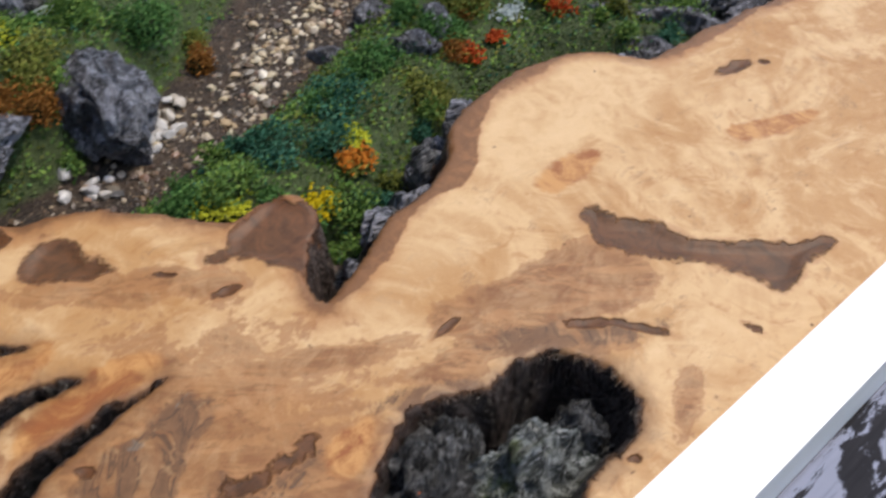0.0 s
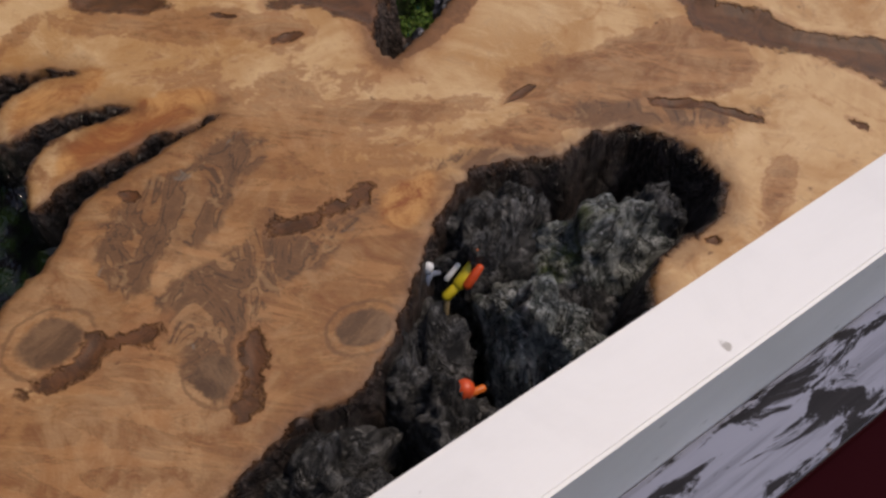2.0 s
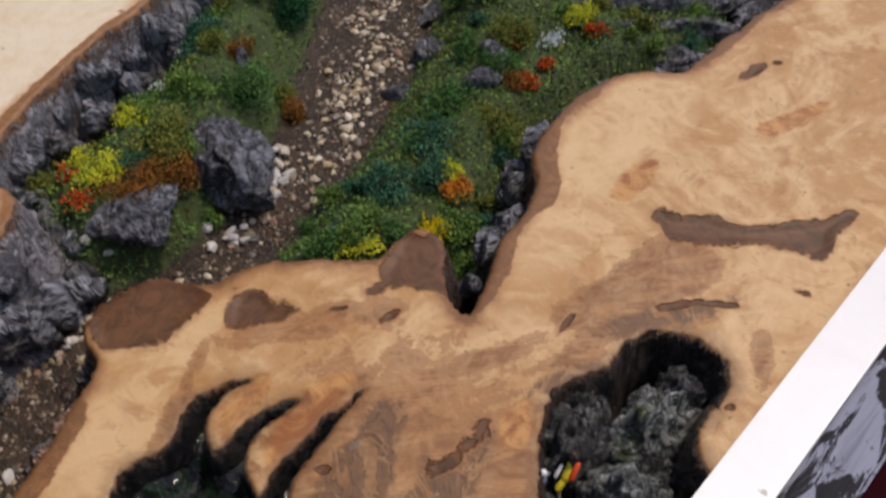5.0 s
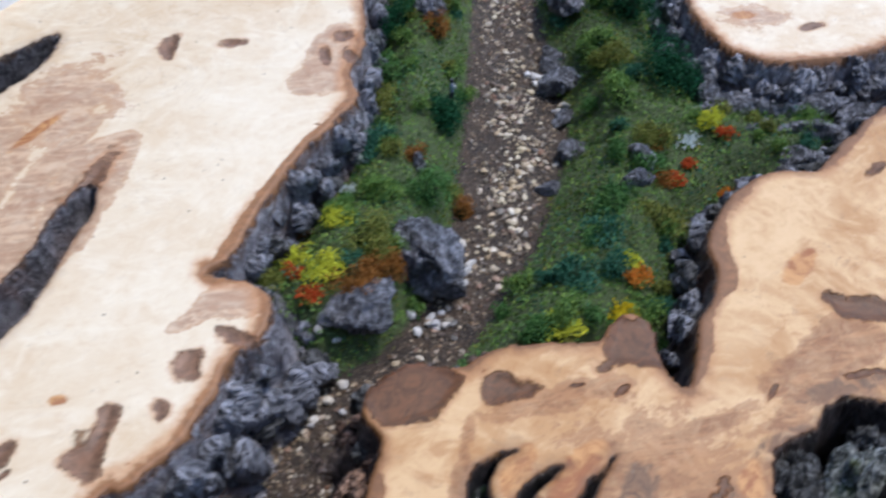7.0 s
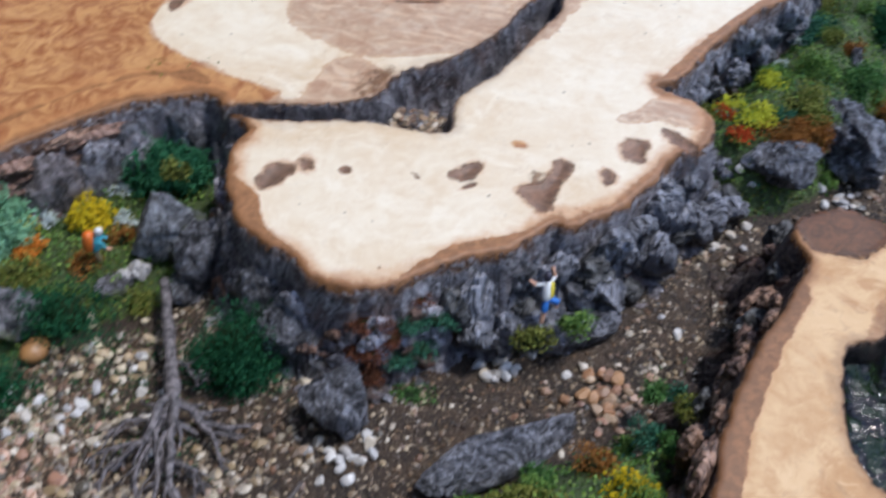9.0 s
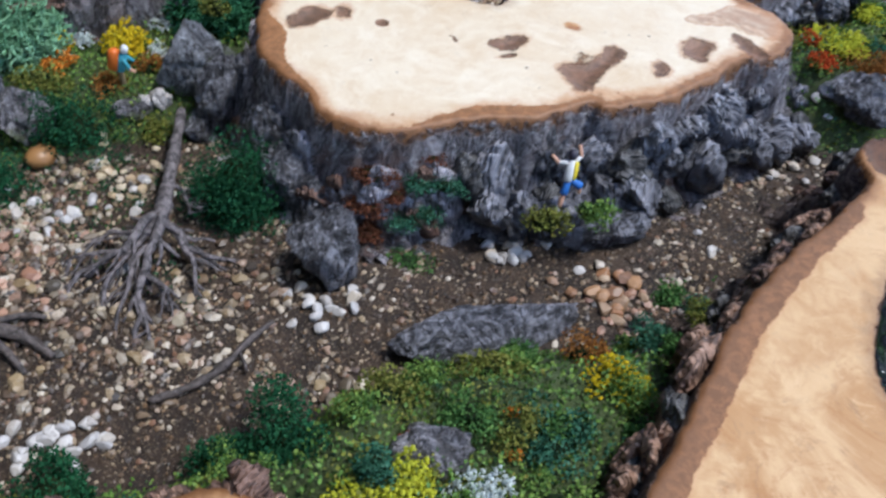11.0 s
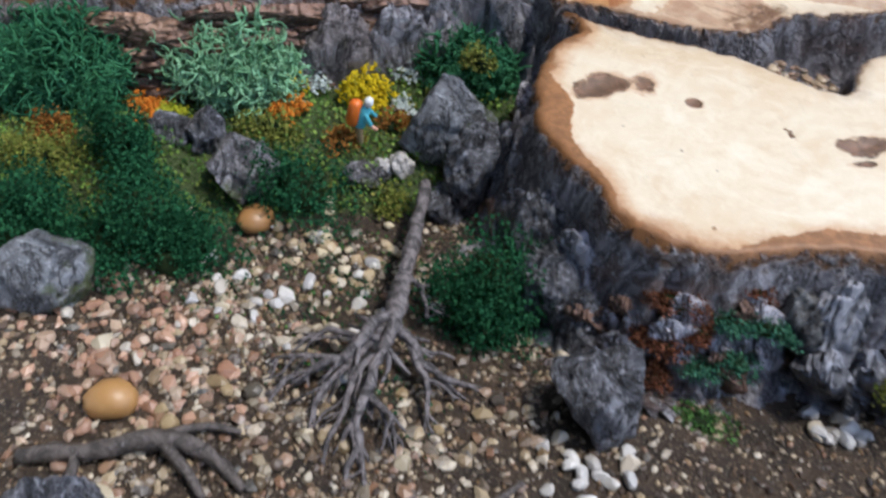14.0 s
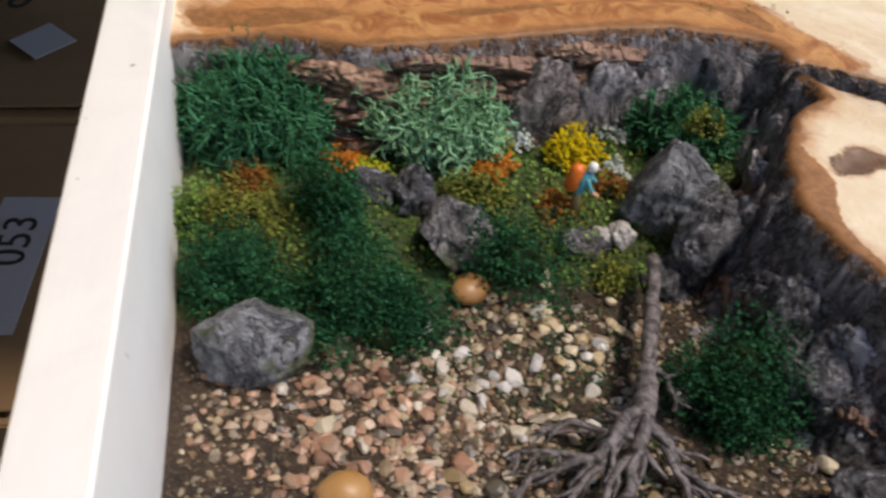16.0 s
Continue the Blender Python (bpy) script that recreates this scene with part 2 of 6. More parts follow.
    bark = n.mix(n.band(n.noise(o, 42, 4, 0.6), 0.50, 0.66, 0.0, 0.6), bark, tuple(c * k for c, k in zip(rim, (0.55, 0.5, 0.5))))
    bark = n.mix(n.band(cr, 0.024, 0.004, 0.0, 0.75), bark, tuple(c * 0.3 for c in bark_dark))
    bark = n.mix(n.math("MULTIPLY", n.band(bn2, 0.55, 0.68), 0.55), bark, tuple(min(1, c * 2.3) for c in bark_light))
    isbark = n.band(edge, -0.2, 1.2)
    col = n.mix(isbark, col, bark)
    # holes turn black and glossy: fully in the wet pond, partly in the others
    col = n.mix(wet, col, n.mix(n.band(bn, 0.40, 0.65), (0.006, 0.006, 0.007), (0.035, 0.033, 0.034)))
    hb = n.math("MULTIPLY", n.math("ADD", n.math("MULTIPLY", bn, 2.2), n.math("ADD", n.math("MULTIPLY", bn2, 0.7), n.band(cr, 0.0, 0.06))), isbark)
    hw = n.math("ADD", n.math("MULTIPLY", fine, 0.05), n.math("MULTIPLY", dm, -0.25))
    nor = n.bump(n.math("ADD", hb, hw), 1.0, 0.0026)
    rough = n.mix(isbark, n.mix(wob2, (0.40,) * 3, (0.56,) * 3), (0.55,) * 3)
    rough = n.mix(wet, rough, (0.10,) * 3)
    return n.done(col, rough, nor, Specular_IOR_Level=0.28)


def rock_material(name, dark, light, moss=0.0):
    n = Nodes(name)
    o = n.coord()
    a = n.noise(n.mapped(o, (1.0, 1.0, 0.5)), 110, 9, 0.72, 1.6)
    b = n.noise(o, 420, 5, 0.72, 0.6)
    vein = n.math("ABSOLUTE", n.math("SUBTRACT", n.noise(n.mapped(o, (1, 1, 0.6)), 75, 6, 0.68, 1.2), 0.5))
    col = n.mix(n.band(a, 0.38, 0.64), dark, light)
    col = n.mix(n.band(b, 0.54, 0.68, 0.0, 0.65), col, tuple(min(1, c * 2.2) for c in light))
    col = n.mix(n.band(vein, 0.026, 0.004, 0.0, 0.85), col, tuple(c * 0.25 for c in dark))
    col = n.mix(n.band(b, 0.42, 0.32, 0.0, 0.7), col, tuple(c * 0.5 for c in dark))
    if moss:
        col = n.mix(n.band(n.noise(o, 60, 5, 0.6), 0.56 - 0.1 * moss, 0.68 - 0.1 * moss, 0, 0.85), col, (0.12, 0.16, 0.035))
    h = n.math("ADD", n.math("MULTIPLY", a, 2.0), n.math("ADD", n.math("MULTIPLY", b, 0.8), n.band(vein, 0.0, 0.05)))
    return n.done(col, n.band(a, 0.3, 0.7, 0.66, 0.46), n.bump(h, 1.0, 0.0022))


def stone_material(name, *colours):
    """Pebbles that differ from one another."""
    n = Nodes(name)
    o = n.coord()
    r = n.math("FRACT", n.math("ADD", n.island(), n.each()))
    k = len(colours)
    col = n.ramp(r, *[(i / (k - 1) if k > 1 else 0, c) for i, c in enumerate(colours)])
    g = n.noise(o, 500, 4, 0.65)
    v = n.noise(o, 160, 3, 0.6, 1.0)
    col = n.mix(n.band(g, 0.45, 0.75, 0, 0.45), col, n.mix(1.0, col, (0.42, 0.36, 0.30), "MULTIPLY"))
    col = n.mix(n.band(v, 0.55, 0.75, 0, 0.35), col, (0.62, 0.58, 0.52))
    return n.done(col, 0.42, n.bump(g, 0.4, 0.0005))


def leaf_material(name, *colours):
    n = Nodes(name)
    r = n.island()
    k = len(colours)
    col = n.ramp(r, *[(i / (k - 1), c) for i, c in enumerate(colours)])
    p = n.noise(n.coord(), 70, 3, 0.6)
    col = n.mix(n.band(p, 0.3, 0.7), n.mix(1.0, col, (0.62, 0.66, 0.60), "MULTIPLY"), col)
    return n.done(col, 0.8, None, Specular_IOR_Level=0.12)


def soil_material():
    n = Nodes("soil")
    o = n.coord()
    moss, red = n.attr("moss"), n.attr("red")
    a = n.noise(o, 90, 8, 0.7)
    b = n.noise(o, 620, 5, 0.75)
    grain = n.cells(o, 900)
    col = n.mix(n.band(a, 0.35, 0.7), (0.022, 0.014, 0.009), (0.072, 0.044, 0.026))
    col = n.mix(n.band(b, 0.52, 0.72, 0, 0.6), col, (0.21, 0.15, 0.09))
    col = n.mix(n.band(b, 0.40, 0.28, 0, 0.7), col, (0.022, 0.015, 0.011))
    col = n.mix(n.math("MULTIPLY", n.band(grain, 0.3, 0.15), 0.35), col, (0.42, 0.34, 0.24))
    col = n.mix(n.math("MULTIPLY", red, 0.8), col, n.mix(b, (0.10, 0.03, 0.018), (0.24, 0.09, 0.045)))
    gm = n.band(n.math("ADD", moss, n.math("SUBTRACT", a, 0.5)), 0.35, 0.75, 0, 0.9)
    col = n.mix(gm, col, n.mix(b, (0.022, 0.045, 0.012), (0.10, 0.14, 0.035)))
    nor = n.bump(n.math("ADD", n.math("MULTIPLY", b, 1.0), n.math("MULTIPLY", a, 1.5)), 1.0, 0.0015)
    return n.done(col, 0.72, nor)


def paint_material(name, colour, wear=0.0, dirt=(0.12, 0.09, 0.07), rough=0.45, gloss=0.5):
    n = Nodes(name)
    o = n.coord()
    brush = n.noise(n.mapped(o, (1, 14, 14)), 30, 5, 0.6)
    smear = n.noise(o, 35, 5, 0.65, 0.8)
    chip = n.noise(n.mapped(o, (0.45, 1.5, 1)), 75, 7, 0.68, 0.6)
    fleck = n.noise(o, 130, 4, 0.5)
    col = n.mix(n.band(smear, 0.35, 0.75, 0, 0.16), colour, tuple(c * 0.62 for c in colour))
    col = n.mix(n.band(fleck, 0.70, 0.74, 0, 0.75), col, dirt)
    if wear:
        streak = n.noise(n.mapped(o, (0.25, 5, 1)), 60, 4, 0.6)
        col = n.mix(n.band(streak, 0.5, 0.72, 0, 0.6), col, tuple(c * 0.42 for c in colour))
        col = n.mix(n.band(chip, 0.60 - 0.09 * wear, 0.66 - 0.09 * wear), col, n.mix(brush, (0.010, 0.010, 0.013), (0.045, 0.043, 0.048)))
    nor = n.bump(n.math("ADD", n.math("MULTIPLY", brush, 0.4), n.math("MULTIPLY", chip, wear)), 0.3, 0.0008)
    return n.done(col, rough, nor, Specular_IOR_Level=gloss)


def plastic(name, colour, rough=0.4):
    n = Nodes(name)
    s = n.noise(n.coord(), 900, 3, 0.6)
    return n.done(n.mix(n.band(s, 0.3, 0.8, 0, 0.35), colour, tuple(c * 0.5 for c in colour)), rough)


def twig_material(name, dark, light):
    n = Nodes(name)
    o = n.coord()
    a = n.noise(o, 260, 6, 0.7, 1.0)
    b = n.noise(o, 900, 3, 0.6)
    col = n.mix(n.band(a, 0.36, 0.66), dark, light)
    col = n.mix(n.band(b, 0.62, 0.75, 0, 0.5), col, (0.45, 0.42, 0.42))
    return n.done(col, 0.6, n.bump(n.math("ADD", a, n.math("MULTIPLY", b, 0.4)), 0.8, 0.0010))


def pond_material():
    n = Nodes("wet_black_resin")
    o = n.coord()
    a = n.noise(o, 170, 3, 0.5)
    b = n.noise(o, 420, 2, 0.5, 0.6)
    col = n.mix(n.band(a, 0.40, 0.62), (0.005, 0.005, 0.007), (0.010, 0.020, 0.007))
    col = n.mix(n.band(b, 0.60, 0.75, 0, 0.5), col, (0.03, 0.05, 0.02))
    return n.done(col, 0.05, n.bump(n.math("ADD", a, n.math("MULTIPLY", b, 0.6)), 1.0, 0.0013), Specular_IOR_Level=0.28)


def cardboard_material():
    n = Nodes("cardboard")
    o = n.coord()
    ribs = n.noise(n.mapped(o, (1, 60, 1)), 14, 3, 0.5)
    a = n.noise(o, 9, 5, 0.6)
    col = n.mix(a, (0.20, 0.115, 0.055), (0.30, 0.185, 0.095))
    return n.done(n.mix(n.math("MULTIPLY", ribs, 0.25), col, (0.14, 0.08, 0.04)), 0.85, n.bump(ribs, 0.15, 0.001))


WOOD_TAN = slab_material("tan_burl_wood", (0.62, 0.405, 0.205), (0.47, 0.260, 0.105), (0.050, 0.034, 0.028), (0.25, 0.185, 0.155), (0.28, 0.125, 0.050), (0.20, 0.078, 0.028), (0.38, 0.178, 0.070))
WOOD_PALE = slab_material("pale_burl_wood", (0.73, 0.620, 0.455), (0.68, 0.545, 0.375), (0.22, 0.20, 0.215), (0.62, 0.58, 0.61), (0.36, 0.165, 0.068), (0.36, 0.195, 0.115), (0.57, 0.385, 0.250), 0.32)
ROCK = rock_material("slate_grey_rock", (0.075, 0.075, 0.086), (0.37, 0.37, 0.41))
BARK_GREY = rock_material("lavender_grey_bark", (0.23, 0.21, 0.23), (0.62, 0.59, 0.64))
BARK_MAUVE = rock_material("mauve_grey_bark", (0.20, 0.165, 0.165), (0.44, 0.38, 0.38))
ROCK_LIGHT = rock_material("pale_grey_rock", (0.14, 0.135, 0.145), (0.42, 0.40, 0.42), 0.1)
ROCK_MOSS = rock_material("mossy_grey_rock", (0.19, 0.195, 0.21), (0.40, 0.41, 0.44), 0.45)
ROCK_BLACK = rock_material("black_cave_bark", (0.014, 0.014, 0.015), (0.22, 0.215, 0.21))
ROCK_GREEN = rock_material("green_black_bark", (0.045, 0.058, 0.050), (0.52, 0.54, 0.51), 0.1)
BARK_TAN = rock_material("tan_bark_plate", (0.17, 0.085, 0.052), (0.46, 0.285, 0.195))
BARK_BROWN = rock_material("brown_bark_plate", (0.090, 0.044, 0.030), (0.34, 0.205, 0.150))
SOIL = soil_material()
STONES_MIXED = stone_material("mixed_gravel", (0.04, 0.028, 0.022), (0.16, 0.105, 0.06), (0.40, 0.31, 0.19), (0.075, 0.07, 0.065), (0.24, 0.125, 0.07), (0.55, 0.48, 0.37), (0.09, 0.058, 0.036))
CRUMBS = stone_material("brown_crumbs", (0.10, 0.055, 0.03), (0.24, 0.14, 0.08), (0.50, 0.38, 0.24), (0.15, 0.09, 0.06), (0.36, 0.24, 0.14))
GRIT = stone_material("brown_grit", (0.014, 0.009, 0.006), (0.072, 0.040, 0.021), (0.24, 0.150, 0.078), (0.026, 0.016, 0.011), (0.40, 0.31, 0.20), (0.040, 0.025, 0.016))
STONES_ORANGE = stone_material("orange_gravel", (0.30, 0.145, 0.066), (0.42, 0.24, 0.115), (0.19, 0.095, 0.050), (0.50, 0.37, 0.24))
STONES_WHITE = stone_material("white_pebble", (0.48, 0.45, 0.41), (0.62, 0.59, 0.55), (0.38, 0.365, 0.36), (0.55, 0.47, 0.36))
STONES_TAN = stone_material("tan_pebble", (0.17, 0.11, 0.055), (0.34, 0.25, 0.135), (0.09, 0.065, 0.042), (0.50, 0.42, 0.29), (0.06, 0.05, 0.04), (0.26, 0.15, 0.085))
STONES_PINK = stone_material("pink_pebble", (0.30, 0.155, 0.095), (0.48, 0.29, 0.195), (0.17, 0.085, 0.055), (0.52, 0.38, 0.27))
STONES_CREAM = stone_material("cream_pebble", (0.50, 0.40, 0.24), (0.60, 0.52, 0.37), (0.40, 0.28, 0.15), (0.64, 0.58, 0.47))
STONE_OCHRE = stone_material("ochre_pebble", (0.42, 0.23, 0.08), (0.34, 0.17, 0.06))
MOSS = leaf_material("moss_green", (0.059, 0.137, 0.032), (0.150, 0.272, 0.055), (0.259, 0.368, 0.082), (0.109, 0.233, 0.082))
MOSS_OLIVE = leaf_material("moss_olive", (0.108, 0.134, 0.025), (0.234, 0.260, 0.050), (0.180, 0.180, 0.040), (0.306, 0.288, 0.072))
DARK_GREEN = leaf_material("dark_green_leaves", (0.009, 0.054, 0.024), (0.018, 0.093, 0.039), (0.030, 0.128, 0.054), (0.012, 0.072, 0.030))
MID_GREEN = leaf_material("mid_green_leaves", (0.038, 0.115, 0.035), (0.086, 0.202, 0.054), (0.144, 0.278, 0.077), (0.058, 0.154, 0.042))
TEAL_GREEN = leaf_material("teal_green_leaves", (0.030, 0.119, 0.076), (0.059, 0.177, 0.110), (0.043, 0.144, 0.085), (0.101, 0.236, 0.151))
LICHEN_DARK = leaf_material("dark_lichen", (0.031, 0.140, 0.070), (0.062, 0.227, 0.109), (0.047, 0.172, 0.086))
LICHEN_LIGHT = leaf_material("light_lichen", (0.20, 0.42, 0.23), (0.33, 0.58, 0.36), (0.25, 0.49, 0.29))
YELLOW = leaf_material("yellow_blossom", (0.62, 0.42, 0.010), (0.75, 0.56, 0.020), (0.66, 0.48, 0.012))
LIME = leaf_material("lime_yellow_blossom", (0.48, 0.50, 0.030), (0.64, 0.64, 0.060), (0.55, 0.52, 0.035))
ORANGE = leaf_material("orange_blossom", (0.62, 0.17, 0.020), (0.74, 0.27, 0.040), (0.66, 0.20, 0.025))
RED = leaf_material("red_blossom", (0.50, 0.065, 0.015), (0.60, 0.100, 0.025), (0.55, 0.08, 0.02))
WHITE = leaf_material("white_blossom", (0.50, 0.56, 0.56), (0.70, 0.74, 0.74), (0.58, 0.64, 0.63))
RUST = leaf_material("rust_brown_foliage", (0.207, 0.083, 0.021), (0.380, 0.155, 0.034), (0.293, 0.121, 0.031))
RUST_RED = leaf_material("rust_red_moss", (0.115, 0.038, 0.022), (0.22, 0.085, 0.045), (0.16, 0.055, 0.030))
# near-black colour standing in for the shade deep inside the foliage
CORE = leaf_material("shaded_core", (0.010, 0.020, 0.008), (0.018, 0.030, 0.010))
DRIFTWOOD = twig_material("grey_driftwood", (0.030, 0.025, 0.025), (0.23, 0.20, 0.20))
BLACKWOOD = twig_material("dark_twig", (0.035, 0.028, 0.024), (0.130, 0.105, 0.095))
BOARD_WHITE = paint_material("white_board", (0.84, 0.83, 0.81), 0.0, (0.30, 0.27, 0.24))
PLANK_WORN = paint_material("worn_white_paint", (0.27, 0.285, 0.36), 1.45, rough=0.8, gloss=0.08)
DARK_RED = paint_material("dark_red_paint", (0.022, 0.002, 0.004), 0.0, (0.02, 0.01, 0.01), 0.85, 0.05)
POND = pond_material()
CARDBOARD = cardboard_material()
FLOOR = paint_material("dark_floor", (0.035, 0.030, 0.028), 0.0, (0.01, 0.01, 0.01), 0.8)
INK = plastic("black_ink", (0.02, 0.02, 0.02), 0.7)
LABEL = plastic("paper_label", (0.42, 0.41, 0.43), 0.7)
SKIN = plastic("figurine_skin", (0.62, 0.34, 0.22))
F_BLUE = plastic("figurine_blue", (0.035, 0.16, 0.50))
F_TEAL = plastic("figurine_teal", (0.09, 0.42, 0.50))
F_YELLOW = plastic("figurine_yellow", (0.72, 0.56, 0.03))
F_WHITE = plastic("figurine_white", (0.74, 0.74, 0.72))
F_ORANGE = plastic("figurine_orange", (0.72, 0.16, 0.02))
F_DARK = plastic("figurine_dark", (0.03, 0.025, 0.04))
F_GREY = plastic("figurine_grey", (0.20, 0.23, 0.30), 0.3)
F_KHAKI = plastic("figurine_khaki", (0.33, 0.25, 0.13))
F_RED = plastic("figurine_red", (0.70, 0.085, 0.02))


# ---------------------------------------------------------------- mesh helpers
def mesh_from(name, verts, faces, *materials, shade=False, slots=None):
    me = bpy.data.meshes.new(name)
    me.from_pydata(np.asarray(verts, float).tolist(), [], faces if isinstance(faces, list) else faces.tolist())
    for m in materials:
        me.materials.append(m)
    if shade:
        me.polygons.foreach_set("use_smooth", np.ones(len(me.polygons), bool))
    if slots is not None:
        me.polygons.foreach_set("material_index", np.asarray(slots, np.int32))
    me.update()
    return me


def empty(name, x, y, z):
    ob = new(name)
    ob.empty_display_size = 0.01
    ob.location = (x * MM, y * MM, z * MM)
    return ob


def under(ob, parent):
    ob.parent = parent
    return ob


def box_mesh(name, length, width, height, material, bevel=0.001):
    bm = bmesh.new()
    bmesh.ops.create_cube(bm, size=1.0)
    bmesh.ops.scale(bm, vec=(length, width, height), verts=bm.verts)
    if bevel:
        bmesh.ops.bevel(bm, geom=bm.edges[:], offset=bevel, segments=2, affect="EDGES")
    me = bpy.data.meshes.new(name)
    bm.to_mesh(me)
    bm.free()
    me.materials.append(material)
    return me


ICO = {}


def ico(level):
    if level not in ICO:
        bm = bmesh.new()
        bmesh.ops.create_icosphere(bm, subdivisions=level, radius=1.0)
        bm.verts.ensure_lookup_table()
        ICO[level] = (np.array([v.co[:] for v in bm.verts]), np.array([[v.index for v in f.verts] for f in bm.faces]))
        bm.free()
    return ICO[level]


# ---------------------------------------------------------------- plan of the slabs (mm)
A_EDGE = [(300, 330), (230, 325), (190, 318), (148, 301), (125, 286), (100, 268), (87, 259), (72, 262), (52, 256), (32, 240), (18, 221), (15, 204), (9, 191), (-2, 181), (-7, 168), (-17, 148), (-25, 156),
          (-22, 178), (-31, 187), (-40, 181), (-48, 176), (-71, 178), (-93, 176), (-104, 171), (-115, 173), (-126, 176), (-143, 168), (-147, 154), (-142, 145), (-147, 130), (-160, 103), (-167, 86), (-175, 58), (-178, 35),
          (-183, 8), (-187, -20), (-200, -60), (-220, -100), (-215, -160), (300, 280)]
CAVE = [(-70, -10), (-52, 12), (-38, 30), (-27, 48), (-12, 62), (-8, 79), (-3, 97), (2, 111), (10, 118), (25, 123), (31, 129), (42, 133), (54, 130), (62, 121), (60, 109), (51, 101), (45, 95), (44, 84), (46, 74), (20, 48), (-40, -8)]
POND_HOLE = [(-91, 131), (-110, 126), (-116, 112), (-131, 102), (-134, 82), (-133, 64), (-127, 49), (-118, 46), (-107, 51), (-100, 50), (-98, 38), (-95, 28), (-90, 36), (-92, 52), (-88, 62), (-82, 78), (-79, 93), (-70, 107), (-57, 123),
             (-70, 113), (-82, 101), (-89, 91), (-93, 104), (-87, 114), (-76, 122), (-84, 121), (-93, 115), (-101, 107), (-105, 114), (-103, 123)]
L_EDGE = [(-100, 520), (-112, 470), (-116, 440), (-119, 400), (-130, 371), (-128, 350), (-143, 331), (-165, 302), (-182, 273), (-196, 246), (-206, 237), (-190, 230), (-179, 214), (-184, 200), (-197, 190), (-201, 178), (-213, 157),
          (-234, 138), (-243, 137), (-258, 120), (-278, 109), (-297, 93), (-307, 88), (-326, 87), (-340, 96), (-361, 106), (-373, 122), (-382, 144), (-378, 160), (-390, 169), (-407, 177), (-440, 158), (-468, 126), (-496, 93),
          (-526, 76), (-570, 40), (-640, 80), (-640, 160), (-480, 330), (-340, 480), (-300, 560)]
CREVICE = [(-396, 170), (-365, 169), (-333, 178), (-300, 179), (-294, 186), (-295, 203), (-281, 227), (-266, 262), (-256, 292), (-262, 303), (-273, 290), (-284, 262), (-299, 238), (-325, 212), (-331, 196), (-354, 183), (-385, 177)]
HOLLOW = [(-345, 368), (-330, 357), (-311, 380), (-292, 405), (-288, 428), (-302, 424), (-322, 405), (-338, 388)]
T_EDGE = [(83, 440), (78, 412), (77, 388), (87, 360), (113, 345), (148, 345), (180, 353), (240, 372), (330, 420), (330, 560), (120, 560)]
B_EDGE = [(-352, -116), (-338, -100), (-334, -87), (-320, -74), (-304, -66), (-293, -55), (-280, -48), (-267, -49), (-256, -56), (-246, -74), (-232, -110), (-250, -260), (-420, -190), (-400, -120)]

# marks on the sawn faces: ovals (x, y, half length, half width, turn in degrees), and outlined patches
A_DARK = [(-45, 150, 4, 1.6, 30), (118, 255, 7, 2.6, 30), (130, 259, 2, 1.5, 0), (14, 140, 5, 0.9, 45), (-62, 155, 3, 1, 0), (66, 141, 9, 1.4, -14), (52, 142, 6, 1.6, 5), (97, 142, 3, 1.2, -30), (-70, 97, 2.2, 1.6, 20), (58, 102, 1.8, 1.2, 0),
          [(55, 183), (59, 185), (65, 181), (75, 180), (85, 174), (96, 173), (116, 173), (128, 176), (128, 172), (119, 167), (115, 159), (108, 155), (101, 160), (86, 165), (73, 166), (59, 171)],
          [(-48, 169), (-41, 180), (-36, 191), (-31, 185), (-20, 181), (-20, 174), (-22, 166), (-21, 156), (-24, 154), (-29, 158), (-41, 162), (-51, 159), (-53, 161), (-47, 165)],
          [(-100, 155), (-100, 161), (-96, 166), (-88, 165), (-83, 160), (-78, 159), (-78, 154), (-87, 152), (-98, 151)],
          [(-149, 170), (-143, 175), (-125, 179), (-106, 167), (-108, 162), (-117, 152), (-127, 149), (-142, 149)],
          [(-38, 67), (-35, 67), (-33, 60), (-34, 50), (-36, 48), (-37, 56)],
          [(-39, 91), (-37, 95), (-29, 98), (-19, 107), (-20, 102), (-28, 96), (-35, 91)],
          [(-68, 64), (-64, 63), (-56, 67), (-56, 63), (-63, 60), (-67, 54), (-74, 49), (-78, 50), (-70, 56)]]
A_HEART = [(-20, 128, 20, 4, 14), (-60, 40, 25, 12, 20), (-18, 84, 16, 24, -30), (-52, 84, 36, 46, -25), (-30, 50, 20, 14, 30), (-70, 150, 26, 5, 5), (74, 118, 3, 9, -20), (-120, 110, 3, 30, -20),
           [(56, 173), (41, 164), (28, 155), (12, 147), (11, 140), (19, 136), (15, 129), (21, 126), (30, 135), (39, 142), (50, 144), (62, 147), (73, 155), (74, 161), (68, 166)],
           [(0, 124), (10, 127), (19, 136), (33, 142), (48, 144), (63, 140), (60, 134), (42, 135), (28, 132), (21, 125), (11, 122)],
           [(-16, 103), (-13, 108), (-7, 112), (-4, 110), (-6, 102), (-8, 97), (-14, 97)]]
